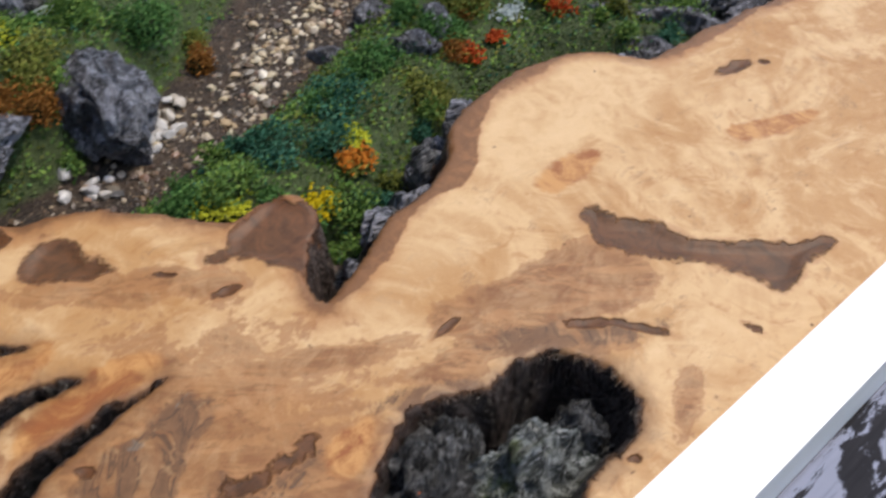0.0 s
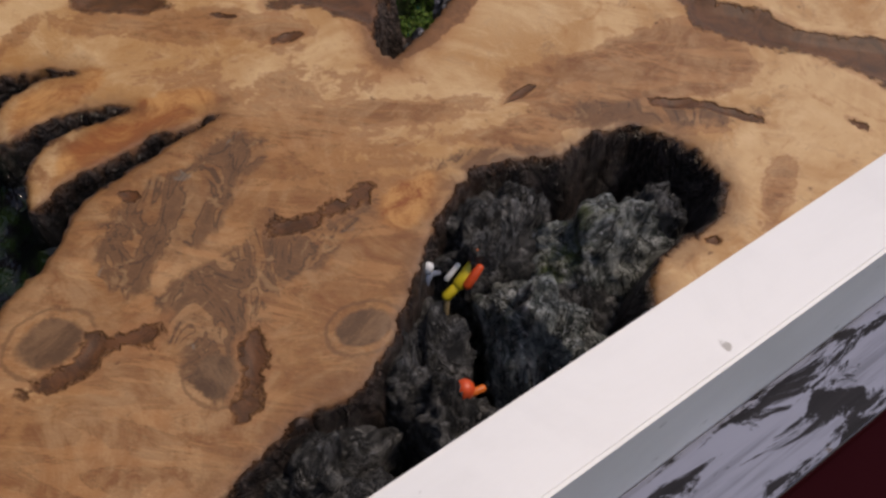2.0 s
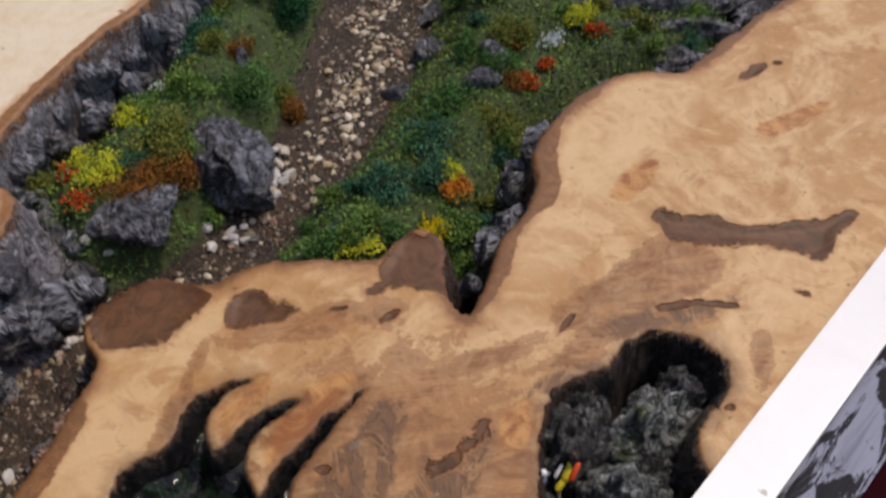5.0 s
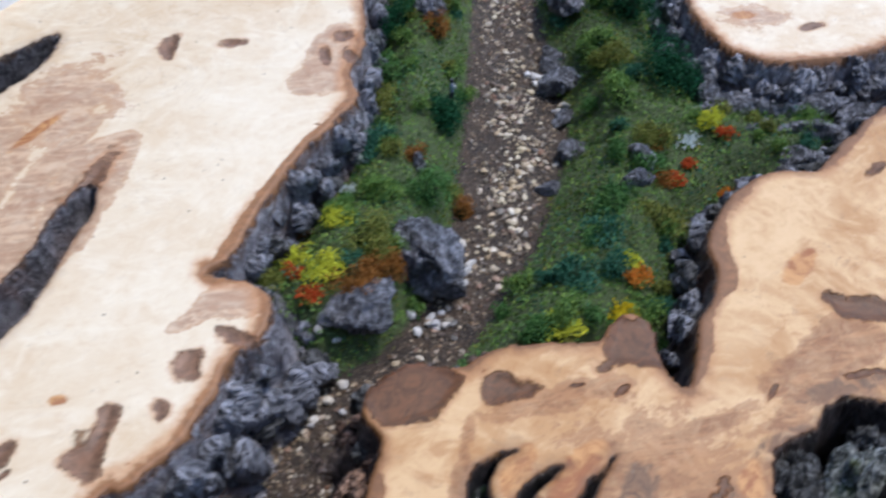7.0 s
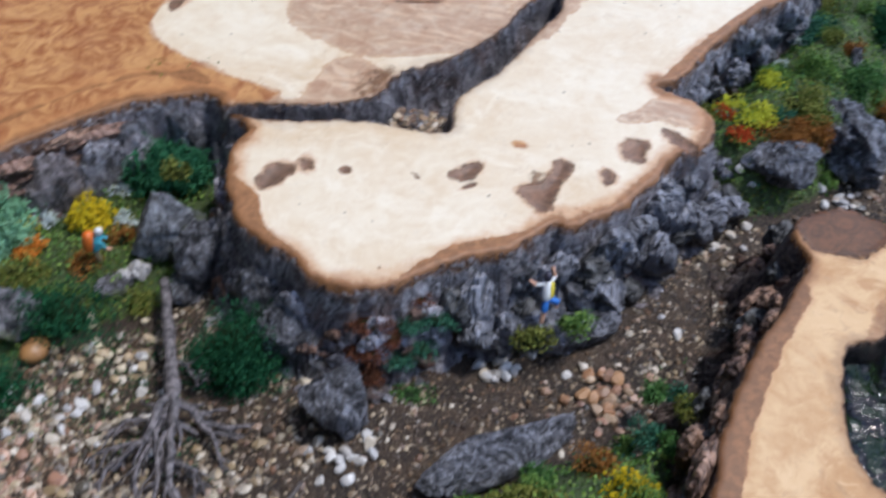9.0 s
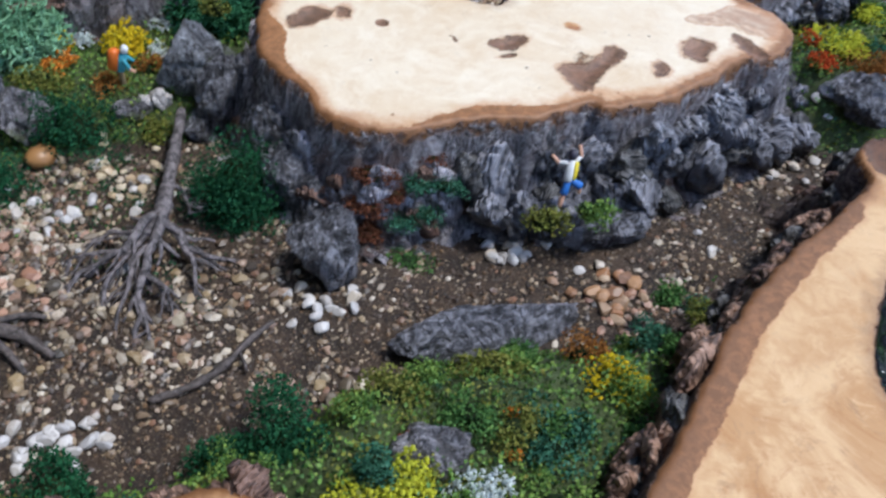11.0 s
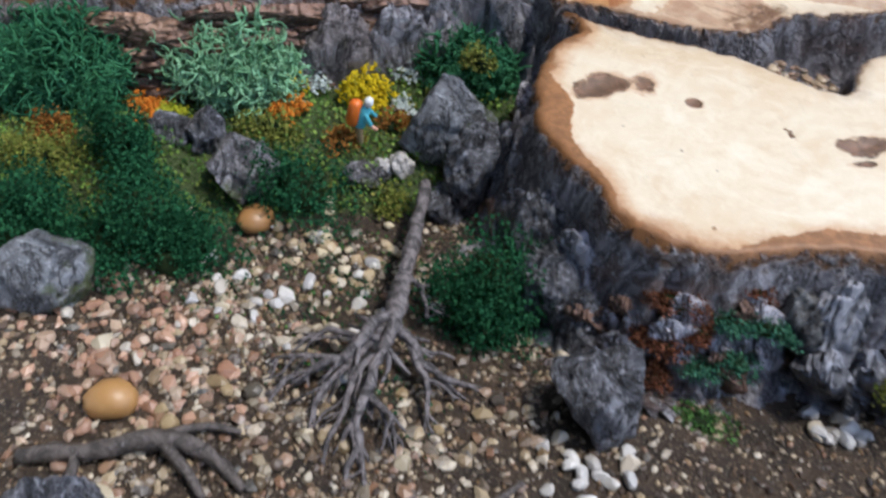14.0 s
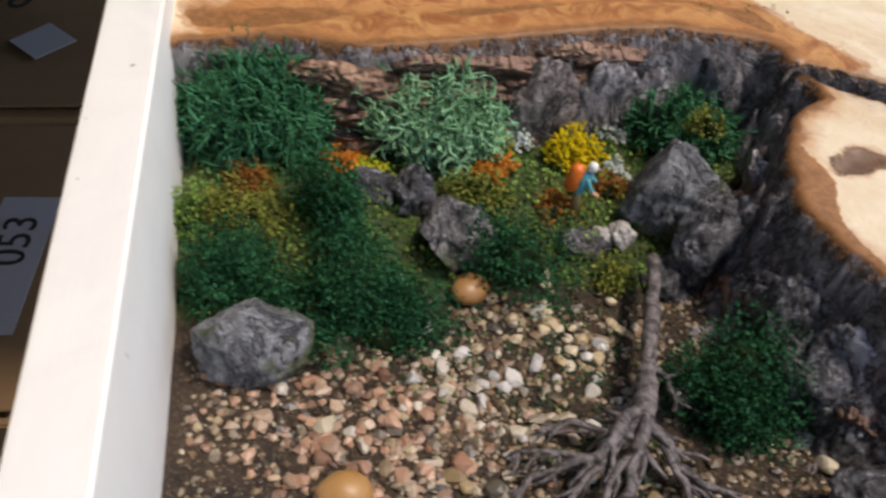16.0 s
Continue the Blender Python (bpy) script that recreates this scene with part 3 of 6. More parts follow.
A_ORANGE = [[(-101, 111), (-102, 117), (-98, 127), (-89, 133), (-85, 130), (-88, 122), (-90, 115), (-96, 108)],
            [(-88, 94), (-88, 104), (-85, 113), (-78, 120), (-72, 127), (-60, 130), (-58, 123), (-64, 117), (-73, 107), (-80, 98), (-86, 91)],
            [(43, 195), (48, 203), (56, 209), (64, 210), (61, 201), (51, 192), (45, 191)],
            [(109, 223), (120, 228), (141, 234), (140, 229), (126, 221), (113, 217), (109, 218)],
            [(-16, 103), (-13, 108), (-7, 112), (-4, 110), (-6, 102), (-8, 97), (-14, 97)]]
A_BURL = [(46, 138, 22, 4, 8), (10, 119, 14, 3, 15),
          [(-73, 82), (-72, 91), (-66, 102), (-58, 107), (-51, 118), (-43, 114), (-48, 102), (-50, 91), (-59, 81), (-60, 74), (-68, 74)],
          [(-57, 74), (-48, 82), (-42, 89), (-41, 97), (-36, 94), (-26, 100), (-17, 104), (-16, 99), (-24, 89), (-33, 78), (-36, 72), (-33, 62), (-34, 56), (-43, 52), (-48, 56), (-50, 62), (-55, 65)]]
A_KNOT = [(-75, 60, 8, 7, 40), (-15, 71, 7.5, 5.5, 30), (-42, 57, 6, 6, 0)]
A_HALO = [[(-148, 128), (-161, 103), (-168, 86), (-176, 58), (-179, 35), (-184, 8), (-188, -20), (-178, -20), (-174, 8), (-169, 35), (-166, 58), (-158, 84), (-152, 101), (-143, 124)],
          [(133, 297), (101, 270), (79, 265), (59, 267), (38, 253), (23, 228), (14, 212), (6, 189), (-7, 177), (-12, 154), (-18, 146), (-9, 154), (0, 167), (6, 184), (22, 195), (26, 218), (33, 238), (50, 259), (75, 260), (100, 263), (135, 290)]]
A_LIGHT = [[(24, 199), (27, 223), (42, 250), (75, 260), (98, 257), (83, 229), (52, 206), (34, 193)], [(-60, 131), (-47, 142), (-20, 139), (-3, 147), (6, 136), (-19, 121), (-36, 121), (-50, 124)], (-150, 90, 10, 40, -12), (10, 172, 14, 8, 40)]
L_DARK = [(-331, 146, 2.3, 2, 0), (-302, 150, 4, 0.8, -35), (-279, 150, 4, 1.2, 40), (-318, 303, 3.5, 3, 0), (-328, 273, 12, 1.4, 15), (-150, 330, 3, 1, 0),
          [(-364, 132), (-362, 142), (-355, 144), (-351, 141), (-356, 131), (-361, 128)], [(-350, 142), (-349, 150), (-346, 149), (-345, 142)], [(-289, 154), (-284, 161), (-277, 164), (-278, 156), (-284, 152)],
          [(-247, 172), (-243, 175), (-240, 170), (-243, 157), (-245, 148), (-248, 142), (-257, 148), (-260, 155), (-250, 160)], [(-220, 188), (-217, 195), (-209, 196), (-209, 183), (-217, 183)],
          [(-227, 172), (-224, 174), (-221, 170), (-223, 165), (-226, 167)], [(-203, 205), (-198, 206), (-186, 198), (-187, 193), (-197, 197)],
          [(-385, 306), (-370, 311), (-343, 308), (-327, 319), (-312, 317), (-313, 305), (-334, 304), (-357, 300), (-382, 296)], [(-386, 328), (-376, 342), (-356, 351), (-333, 358), (-354, 338), (-373, 324)],
          [(-446, 239), (-446, 264), (-439, 275), (-438, 256), (-442, 234)], [(-463, 290), (-452, 301), (-452, 291), (-456, 277)],
          (-130, 405, 6, 5, 30), (-142, 388, 3, 9, 0), (-128, 385, 4, 7, 20), [(-233, 408), (-225, 420), (-221, 417), (-226, 396)], (-192, 407, 7, 4, 0), (-262, 300, 5, 26, -24)]
L_HEART = [[(-387, 308), (-379, 355), (-307, 359), (-292, 328), (-301, 293), (-278, 268), (-295, 242), (-315, 233), (-340, 224), (-361, 227), (-382, 238), (-391, 258)],
           [(-363, 188), (-358, 209), (-350, 220), (-333, 214), (-326, 203), (-329, 189), (-345, 182), (-359, 180)],
           [(-278, 304), (-268, 329), (-242, 338), (-242, 318), (-251, 287), (-264, 260), (-277, 247), (-282, 272)],
           [(-304, 271), (-291, 313), (-280, 329), (-263, 351), (-257, 351), (-276, 314), (-283, 285), (-286, 259), (-297, 262)],
           [(-457, 205), (-430, 199), (-409, 196), (-391, 183), (-369, 181), (-360, 186), (-344, 180), (-359, 171), (-387, 169), (-421, 172), (-446, 175)],
           [(-551, 61), (-551, 232), (-458, 258), (-449, 218), (-432, 204), (-401, 193), (-374, 186), (-384, 175), (-405, 178), (-440, 163), (-470, 130), (-500, 95)],
           [(-163, 369), (-154, 381), (-146, 403), (-132, 418), (-122, 405), (-126, 379), (-133, 357), (-150, 354), (-161, 357)],
           [(-221, 207), (-212, 219), (-197, 232), (-181, 219), (-186, 211), (-199, 210), (-209, 211)], (-280, 365, 20, 30, -30), [(-551, 61), (-528, 83), (-508, 111), (-488, 124), (-467, 152), (-446, 174), (-429, 184), (-405, 184), (-412, 192), (-435, 198), (-458, 192), (-480, 172), (-502, 147), (-522, 132), (-542, 102), (-566, 75)]]
L_ORANGE = [[(-551, 61), (-551, 232), (-458, 258), (-449, 218), (-432, 204), (-401, 193), (-374, 186), (-384, 175), (-405, 178), (-440, 163), (-470, 130), (-500, 95)], (-263, 180, 4, 2.5, 0), (-448, 290, 7, 4, 20), (-341, 285, 4, 3, 0), (-290, 345, 16, 3, 50)]
L_BURL = [(-330, 205, 12, 10, 20), (-350, 305, 24, 4, 5), (-250, 158, 5, 7, 20), (-268, 290, 6, 22, -24)]
L_HALO = [[(-551, 61), (-528, 83), (-508, 111), (-488, 124), (-467, 152), (-446, 174), (-429, 184), (-405, 184), (-412, 192), (-435, 198), (-458, 192), (-480, 172), (-502, 147), (-522, 132), (-542, 102), (-566, 75)],
          [(-387, 153), (-375, 162), (-380, 148), (-377, 134), (-361, 123), (-353, 108), (-335, 97), (-327, 87), (-315, 88), (-301, 90), (-287, 108), (-274, 119), (-247, 133), (-242, 139), (-240, 134), (-258, 120), (-282, 102), (-295, 88), (-315, 80), (-338, 85), (-357, 95), (-376, 121)],
          [(-206, 237), (-196, 246), (-165, 302), (-143, 331), (-146, 333), (-170, 304), (-202, 248)]]
L_LIGHT = [(-410, 235, 28, 34, -20), (-230, 230, 40, 40, 60), (-180, 330, 30, 60, -20), (-310, 130, 50, 24, 10), (-440, 320, 30, 30, 0)]
NONE = []


def mask(marks, x, y):
    """1 at the middle of an oval mark, 0.5 at its rim."""
    out = np.zeros_like(x)
    for mark in marks:
        if isinstance(mark, list):
            out = np.maximum(out, 0.5 - signed(mark, x, y, 3) / 9.0)
            continue
        mx, my, a, b, turn = mark
        c, s = math.cos(radians(turn)), math.sin(radians(turn))
        u, v = (x - mx) * c + (y - my) * s, -(x - mx) * s + (y - my) * c
        out = np.maximum(out, 1 - 0.5 * np.sqrt((u / a) ** 2 + (v / b) ** 2))
    return np.clip(out, 0, 1)


def slab_thing(name, label, outline, holes, material, dark, heart, orange, burl, knot=(), halo=(), light=(), skirt=24.0, step=1.5, seed=0, reach=None, bark_drop=48.0, spread=8.5):
    """A live-edge slab: the sawn top, and the bark that falls away from it."""
    pts = np.array(outline, float)
    x0, y0 = pts.min(0) - skirt
    x1, y1 = pts.max(0) + skirt
    if reach:
        x0, y0, x1, y1 = max(x0, reach[0]), max(y0, reach[1]), min(x1, reach[2]), min(y1, reach[3])
    xs, ys = np.arange(x0, x1, step), np.arange(y0, y1, step)
    x, y = np.meshgrid(xs, ys)
    wx = x + 2.2 * fbm(x / 14, y / 14, 0, seed + 1) + 0.9 * fbm(x / 4, y / 4, 0, seed + 5)
    wy = y + 2.2 * fbm(x / 14, y / 14, 0, seed + 2) + 0.9 * fbm(x / 4, y / 4, 0, seed + 6)
    outer = signed(outline, wx, wy)
    d = outer.copy()
    z = np.full(x.shape, TOP)
    lump = fbm(x / 10 + 0.6 * fbm(x / 6, y / 6, 0, seed + 7, 2), y / 10, 0, seed + 3, 5, True)
    fine = fbm(x / 3.5, y / 3.5, 0, seed + 9, 3)
    s = np.clip(outer, 0, None)
    ledge = np.clip(s + (5.5 * lump + 2.0 * fine) * smooth(0, 6, s), 0, None)
    fall = bark_drop * (1 - np.exp(-ledge / spread)) + (4.0 * lump + 2.0 * fine) * smooth(0, 5, s)
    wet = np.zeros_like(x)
    # fourth value of a hole: how far its inside turns black and glossy
    for pts_h, depth, bank, blacken in holes:
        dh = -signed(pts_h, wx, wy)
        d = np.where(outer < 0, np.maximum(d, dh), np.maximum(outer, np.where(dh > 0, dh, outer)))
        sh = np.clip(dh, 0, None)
        wet = np.maximum(wet, blacken * smooth(-0.6, 1.2, dh))
        fall = np.where((dh > 0), np.maximum(fall, depth * smooth(0, bank, sh) + (2.0 * lump + 1.0 * fine) * smooth(0, 4, sh)), fall)
    z = z - np.where(d > 0, fall, 0.5 * smooth(-1.6, 0, d)) + 0.12 * fbm(x / 20, y / 20, 0, seed + 4)
    z -= 1.2 * smooth(0.55, 0.9, mask(dark, x, y)) * (d < 0)
    keepv = (outer < skirt) & (in_box(x, y) > -5)
    idx = np.full(x.shape, -1, np.int64)
    a = np.stack([np.arange(x.size).reshape(x.shape)[:-1, :-1], np.arange(x.size).reshape(x.shape)[:-1, 1:], np.arange(x.size).reshape(x.shape)[1:, 1:], np.arange(x.size).reshape(x.shape)[1:, :-1]], -1).reshape(-1, 4)
    kv = keepv.ravel()
    a = a[kv[a].all(1)]
    low = (z.ravel()[a] < 0.5).all(1)
    a = a[~low]
    inner = d.ravel()[a].mean(1) < 1.0
    root = empty(name, 0, 0, 0)
    layers = {"edge": d, "rim": outer, "burl": mask(burl, x, y), "wet": wet, "dark": mask(dark, x, y), "heart": mask(heart, x, y), "orange": mask(orange, x, y),
              "knot": mask(knot, x, y), "halo": mask(halo, x, y), "light": mask(light, x, y)}
    for part_name, faces in (("sawn_top", a[inner]), ("bark_edge", a[~inner])):
        if not len(faces):
            continue
        used, back = np.unique(faces, return_inverse=True)
        v = np.stack([x.ravel()[used], y.ravel()[used], z.ravel()[used]], 1) * MM
        me = mesh_from(part_name, v, back.reshape(-1, 4), material, shade=True)
        for key, value in layers.items():
            at = me.attributes.new(key, "FLOAT", "POINT")
            at.data.foreach_set("value", value.ravel()[used].astype(np.float32))
        under(new(part_name, me), root)
    tagged(root, label, "wood slab")
    return root


# ---------------------------------------------------------------- ground
BANK_L = [(-116, 440), (-130, 370), (-165, 302), (-205, 240), (-185, 212), (-160, 200), (-128, 214), (-96, 258), (-76, 320), (-52, 415), (-36, 520), (-110, 520)]
BANK_R = [(14, 520), (-4, 411), (-12, 347), (-28, 312), (-50, 268), (-82, 226), (-112, 184), (-60, 172), (-15, 178), (15, 205), (35, 245), (60, 262), (110, 270), (150, 305), (120, 345), (82, 360), (78, 430), (90, 520)]
BANK_B = [(-278, 18), (-240, 46), (-205, 70), (-178, 66), (-180, -10), (-205, -70), (-250, -50), (-300, -66), (-340, -100), (-385, -110), (-390, -85), (-350, -58), (-318, -38), (-292, -10)]
BANK_H = [(-600, 60), (-500, 120), (-400, 190), (-370, 140), (-388, 96), (-428, 62), (-468, 16), (-500, -10), (-540, 10)]
BANK_C = [(-360, 110), (-300, 85), (-255, 112), (-215, 150), (-190, 190), (-230, 170), (-300, 130)]


def ground_height(x, y):
    x, y = np.asarray(x, float), np.asarray(y, float)
    z = 5.0 + 1.6 * fbm(x / 40, y / 40, 0, 31) + 0.5 * fbm(x / 6, y / 6, 0, 32)
    for poly, h, run in ((BANK_L, 30, 34), (BANK_R, 31, 34), (BANK_B, 27, 26), (BANK_H, 13, 30), (BANK_C, 16, 18)):
        dd = signed(poly, x, y, 3)
        z = z + h * smooth(-3, run, -dd) * (0.86 + 0.2 * fbm(x / 25, y / 25, 0, 33))
    return z


def moss_amount(x, y):
    m = np.zeros_like(x)
    for poly in (BANK_L, BANK_R, BANK_B, BANK_H):
        m = np.maximum(m, smooth(-2, 9, -signed(poly, x, y, 3)))
    return m


GX, GY = np.arange(-640, 300, 2.5), np.arange(-215, 530, 2.5)
GRID = ground_height(*np.meshgrid(GX, GY))


def gz(x, y):
    """The ground's height at one place, from the grid."""
    u, v = min(max((x + 640) / 2.5, 0), len(GX) - 1.001), min(max((y + 215) / 2.5, 0), len(GY) - 1.001)
    i, j = int(u), int(v)
    p, q = u - i, v - j
    return float(GRID[j, i] * (1 - p) * (1 - q) + GRID[j, i + 1] * p * (1 - q) + GRID[j + 1, i] * (1 - p) * q + GRID[j + 1, i + 1] * p * q)


def make_ground():
    x, y = np.meshgrid(GX, GY)
    z = GRID
    n = np.arange(x.size).reshape(x.shape)
    f = np.stack([n[:-1, :-1], n[:-1, 1:], n[1:, 1:], n[1:, :-1]], -1).reshape(-1, 4)
    ok = (in_box(x, y) > -7).ravel()
    f = f[ok[f].all(1)]
    used, back = np.unique(f, return_inverse=True)
    me = mesh_from("ground", np.stack([x.ravel()[used], y.ravel()[used], z.ravel()[used]], 1) * MM, back.reshape(-1, 4), SOIL, shade=True)
    m = moss_amount(x, y).ravel()[used]
    r = smooth(0.0, 0.6, mask([(-303, 112, 26, 20, 40), (-325, 92, 18, 12, 30), (-535, 30, 22, 14, 40)], x, y)).ravel()[used]
    for key, value in (("moss", m), ("red", r)):
        me.attributes.new(key, "FLOAT", "POINT").data.foreach_set("value", value.astype(np.float32))
    tagged(new("ground", me), "brown crumbly soil of the miniature valley with mossy banks", "ground", kind="structure")


make_ground()
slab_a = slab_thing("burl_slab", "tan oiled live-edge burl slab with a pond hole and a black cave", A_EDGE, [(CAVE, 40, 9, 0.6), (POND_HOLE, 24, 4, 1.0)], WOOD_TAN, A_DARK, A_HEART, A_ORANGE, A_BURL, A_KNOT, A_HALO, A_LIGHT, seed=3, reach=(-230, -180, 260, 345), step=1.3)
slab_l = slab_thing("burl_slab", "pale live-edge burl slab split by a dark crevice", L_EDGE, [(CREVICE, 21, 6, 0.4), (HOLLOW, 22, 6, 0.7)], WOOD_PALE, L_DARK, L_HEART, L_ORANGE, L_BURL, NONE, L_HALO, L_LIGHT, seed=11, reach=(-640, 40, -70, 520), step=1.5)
slab_t = slab_thing("burl_slab", "round-edged pale burl slab behind grey bark", T_EDGE, NONE, WOOD_PALE, [(140, 375, 8, 3, 10)], [(110, 390, 16, 9, 0)], [(105, 392, 8, 4, 0)], NONE, seed=23, reach=(40, 310, 260, 520), step=2.0)
slab_b = slab_thing("burl_slab", "brown-rimmed burl slab in the corner of the box", B_EDGE, NONE, WOOD_TAN, [(-322, -82, 2, 10, 20), (-306, -72, 2, 10, -10), (-300, -70, 8, 4, 40)], [(-320, -92, 14, 10, 30)], NONE, NONE, seed=29, reach=(-420, -215, -200, -20), step=2.0)

# ---------------------------------------------------------------- the white box and what it stands on


def board(name, a, b, side, label):
    """A white board from plan point a to b (inner edge); side +1: its thickness lies to the left of a to b."""
    a, b = Vector((*a, 0)), Vector((*b, 0))
    along = b - a
    ang = math.atan2(along.y, along.x)
    thick, height = 17.5, RIM + 12
    mid = (a + b) / 2 + Vector((-along.y, along.x, 0)).normalized() * side * thick / 2
    me = box_mesh(name, along.length * MM, thick * MM, height * MM, BOARD_WHITE, 0.0008)
    ob = new(name, me)
    ob.matrix_world = pose(mid.x * MM, mid.y * MM, (RIM - height / 2) * MM, 0, 0, math.degrees(ang))
    return tagged(ob, label, "board", kind="structure")


NL = (-290.4, near_line(-290.4))
FL = (-626.6, far_line(-626.6))
NR = (330.0, near_line(330.0))
FR = (-230.0, far_line(-230.0))
dirn = Vector((1, 0.862)).normalized() * 17.5
board("wall_near", (NL[0] - dirn.x, NL[1] - dirn.y), NR, -1, "white painted board along the front of the box")
board("wall_left", FL, NL, -1, "white painted board closing the end of the box")
board("wall_far", (FL[0] - 12, FL[1] - 13), (40.0, far_line(40.0)), 1, "white painted board along the back of the box")

# base board, worn plank and dark red edge along the front
nx, ny = 0.862 / math.hypot(1, 0.862), -1 / math.hypot(1, 0.862)


def strip(name, off0, off1, z0, z1, material, label, category, x_from=-560, x_to=420):
    """A straight board alongside the front of the box, off0 to off1 mm out from its inner face."""
    ax, bx = x_from, x_to
    mid = (off0 + off1) / 2
    cx, cy = (ax + bx) / 2 + nx * mid, near_line((ax + bx) / 2) + ny * mid
    length = (bx - ax) * math.hypot(1, 0.862)
    ob = new(name, box_mesh(name, length * MM, (off1 - off0) * MM, (z1 - z0) * MM, material, 0.0012))
    ob.matrix_world = pose(cx * MM, cy * MM, (z0 + z1) / 2 * MM, 0, 0, math.degrees(math.atan(0.862)))
    return tagged(ob, label, category)


strip("plank", 17.7, 39.0, -14, 6, PLANK_WORN, "weathered white-painted plank with dark worn patches", "plank")
strip("red_beam", 39.3, 60.0, -40, -9, DARK_RED, "dark red painted beam under the worn plank", "beam")

floor_me = box_mesh("floor", 9.0, 9.0, 0.05, FLOOR, 0)
floor = new("floor", floor_me)
floor.location = (0, 0, -0.78)
tagged(floor, "dark workshop floor in shade", "floor", kind="structure")
base_me = bpy.data.meshes.new("base")
bm = bmesh.new()
corners = [(-640, 90), (-300, -232), (350, 318), (350, 620), (-200, 620)]
lo = [bm.verts.new((x * MM, y * MM, -0.016)) for x, y in corners]
hi = [bm.verts.new((x * MM, y * MM, -0.002)) for x, y in corners]
bm.faces.new(lo[::-1])
bm.faces.new(hi)
for k in range(5):
    bm.faces.new((lo[k], lo[(k + 1) % 5], hi[(k + 1) % 5], hi[k]))
bm.to_mesh(base_me)
bm.free()
base_me.materials.append(BOARD_WHITE)
tagged(new("base_board", base_me), "flat base board under the box", "board", kind="structure")


# ---------------------------------------------------------------- rocks, pebbles, gravel
def rock_mesh(name, sx, sy, sz, seed, material, level=5, rough=0.28, facets=5):
    """A broken rock: cut by a few planes, then weathered. Its base is at z = 0. Sizes are half lengths in mm."""
    v, f = ico(level)
    rng = random.Random(seed)
    v = v.copy()
    for _ in range(facets):
        nrm = np.array([rng.gauss(0, 1), rng.gauss(0, 1), rng.gauss(0, 0.8)])
        nrm /= np.linalg.norm(nrm)
        cut = rng.uniform(0.45, 0.8)
        over = np.clip(v @ nrm - cut, 0, None)
        v -= over[:, None] * nrm * 0.9
    wx = v + 0.25 * np.stack([fbm(v[:, 0] * 2, v[:, 1] * 2, v[:, 2] * 2, seed + k, 2) for k in (5, 6, 7)], 1)
    r = 1 + rough * fbm(wx[:, 0] * 1.6, wx[:, 1] * 1.6, wx[:, 2] * 1.3, seed, 3, True)
    r += 0.5 * rough * fbm(wx[:, 0] * 4.5, wx[:, 1] * 4.5, wx[:, 2] * 2.6, seed + 3, 3, True) + 0.07 * fbm(v[:, 0] * 12, v[:, 1] * 12, v[:, 2] * 7, seed + 4, 2, True)
    v *= r[:, None]
    v *= np.array([sx, sy, sz])
    v[:, 2] += sz * 0.62
    return mesh_from(name, v * MM, f, material, shade=True)


def rock(x, y, sx, sy, h, turn, seed, material=None, label="rough slate-grey rock standing in the miniature valley", z=None, rough=0.28, name="rock", tilt=0):
    me = rock_mesh(name, sx, sy, h * 0.62, seed, material or ROCK, rough=rough)
    ob = new(name, me)
    zz = gz(x, y) - 1.5 if z is None else z
    ob.matrix_world = pose(x * MM, y * MM, zz * MM, tilt, 0, turn)
    return tagged(ob, label, "rock", "rocks of the miniature valley")


# upper valley
rock(-106, 262, 14, 22, 22, 10, 1, label="tall dark slate rock beside the gravel track")
rock(-140, 226, 17, 11, 16, 25, 2, label="dark craggy rock at the foot of a flower bank")
rock(-95, 245, 6, 5, 8, 0, 3)
for k, (x, y, a, b, h) in enumerate([(20, 465, 12, 20, 18), (-2, 392, 13, 10, 12), (-6, 366, 9, 5, 7), (-10, 333, 8, 7, 7), (-30, 308, 5, 8, 7), (-1, 420, 9, 9, 10), (28, 505, 12, 14, 14)]):
    rock(x, y, a, b, h, 20 * k, 40 + k, label="dark slate rock in the row along the gravel track")
rock(14, 297, 5, 8, 9, 20, 61, z=gz(14, 297))
rock(6, 282, 8, 5, 7, 10, 62, z=gz(6, 282))
rock(-75, 452, 10, 9, 14, 0, 63)
rock(-100, 318, 3, 5, 9, 0, 64)
# dark chunks under the tip of the pale slab
for k, (x, y, a, b, h) in enumerate([(-178, 204, 10, 7, 11), (-186, 184, 9, 6, 9), (-199, 196, 13, 5, 16), (-222, 166, 12, 8, 14), (-206, 176, 9, 8, 10), (-195, 168, 7, 5, 7), (-170, 196, 6, 5, 6), (-212, 150, 7, 5, 7)]):
    rock(x, y, a, b, h, 40 + 27 * k, 80 + k, label="dark bluish rock chunk at the foot of the bark")
# lower valley
rock(-312, 60, 12, 12, 27, 20, 101, label="pointed grey rock ringed by white pebbles", rough=0.2)
rock(-246, 55, 31, 9, 13, 40, 102, label="long flat layered grey rock at the edge of the moss", rough=0.16)
rock(-226, 126, 22, 12, 15, 38, 103, label="grey rock ledge below the climbing figurine")
rock(-241, -4, 12, 8, 9, 35, 104, ROCK_LIGHT, label="rounded mauve-grey stone in the moss")
rock(-401, -50, 12, 10, 20, 20, 105, label="craggy dark grey rock above white pebbles")
rock(-374, -60, 12, 9, 11, -20, 106, ROCK_LIGHT, label="pale grey rock beside the dark bushes")
rock(-388, -70, 9, 8, 9, 30, 107, ROCK_LIGHT)
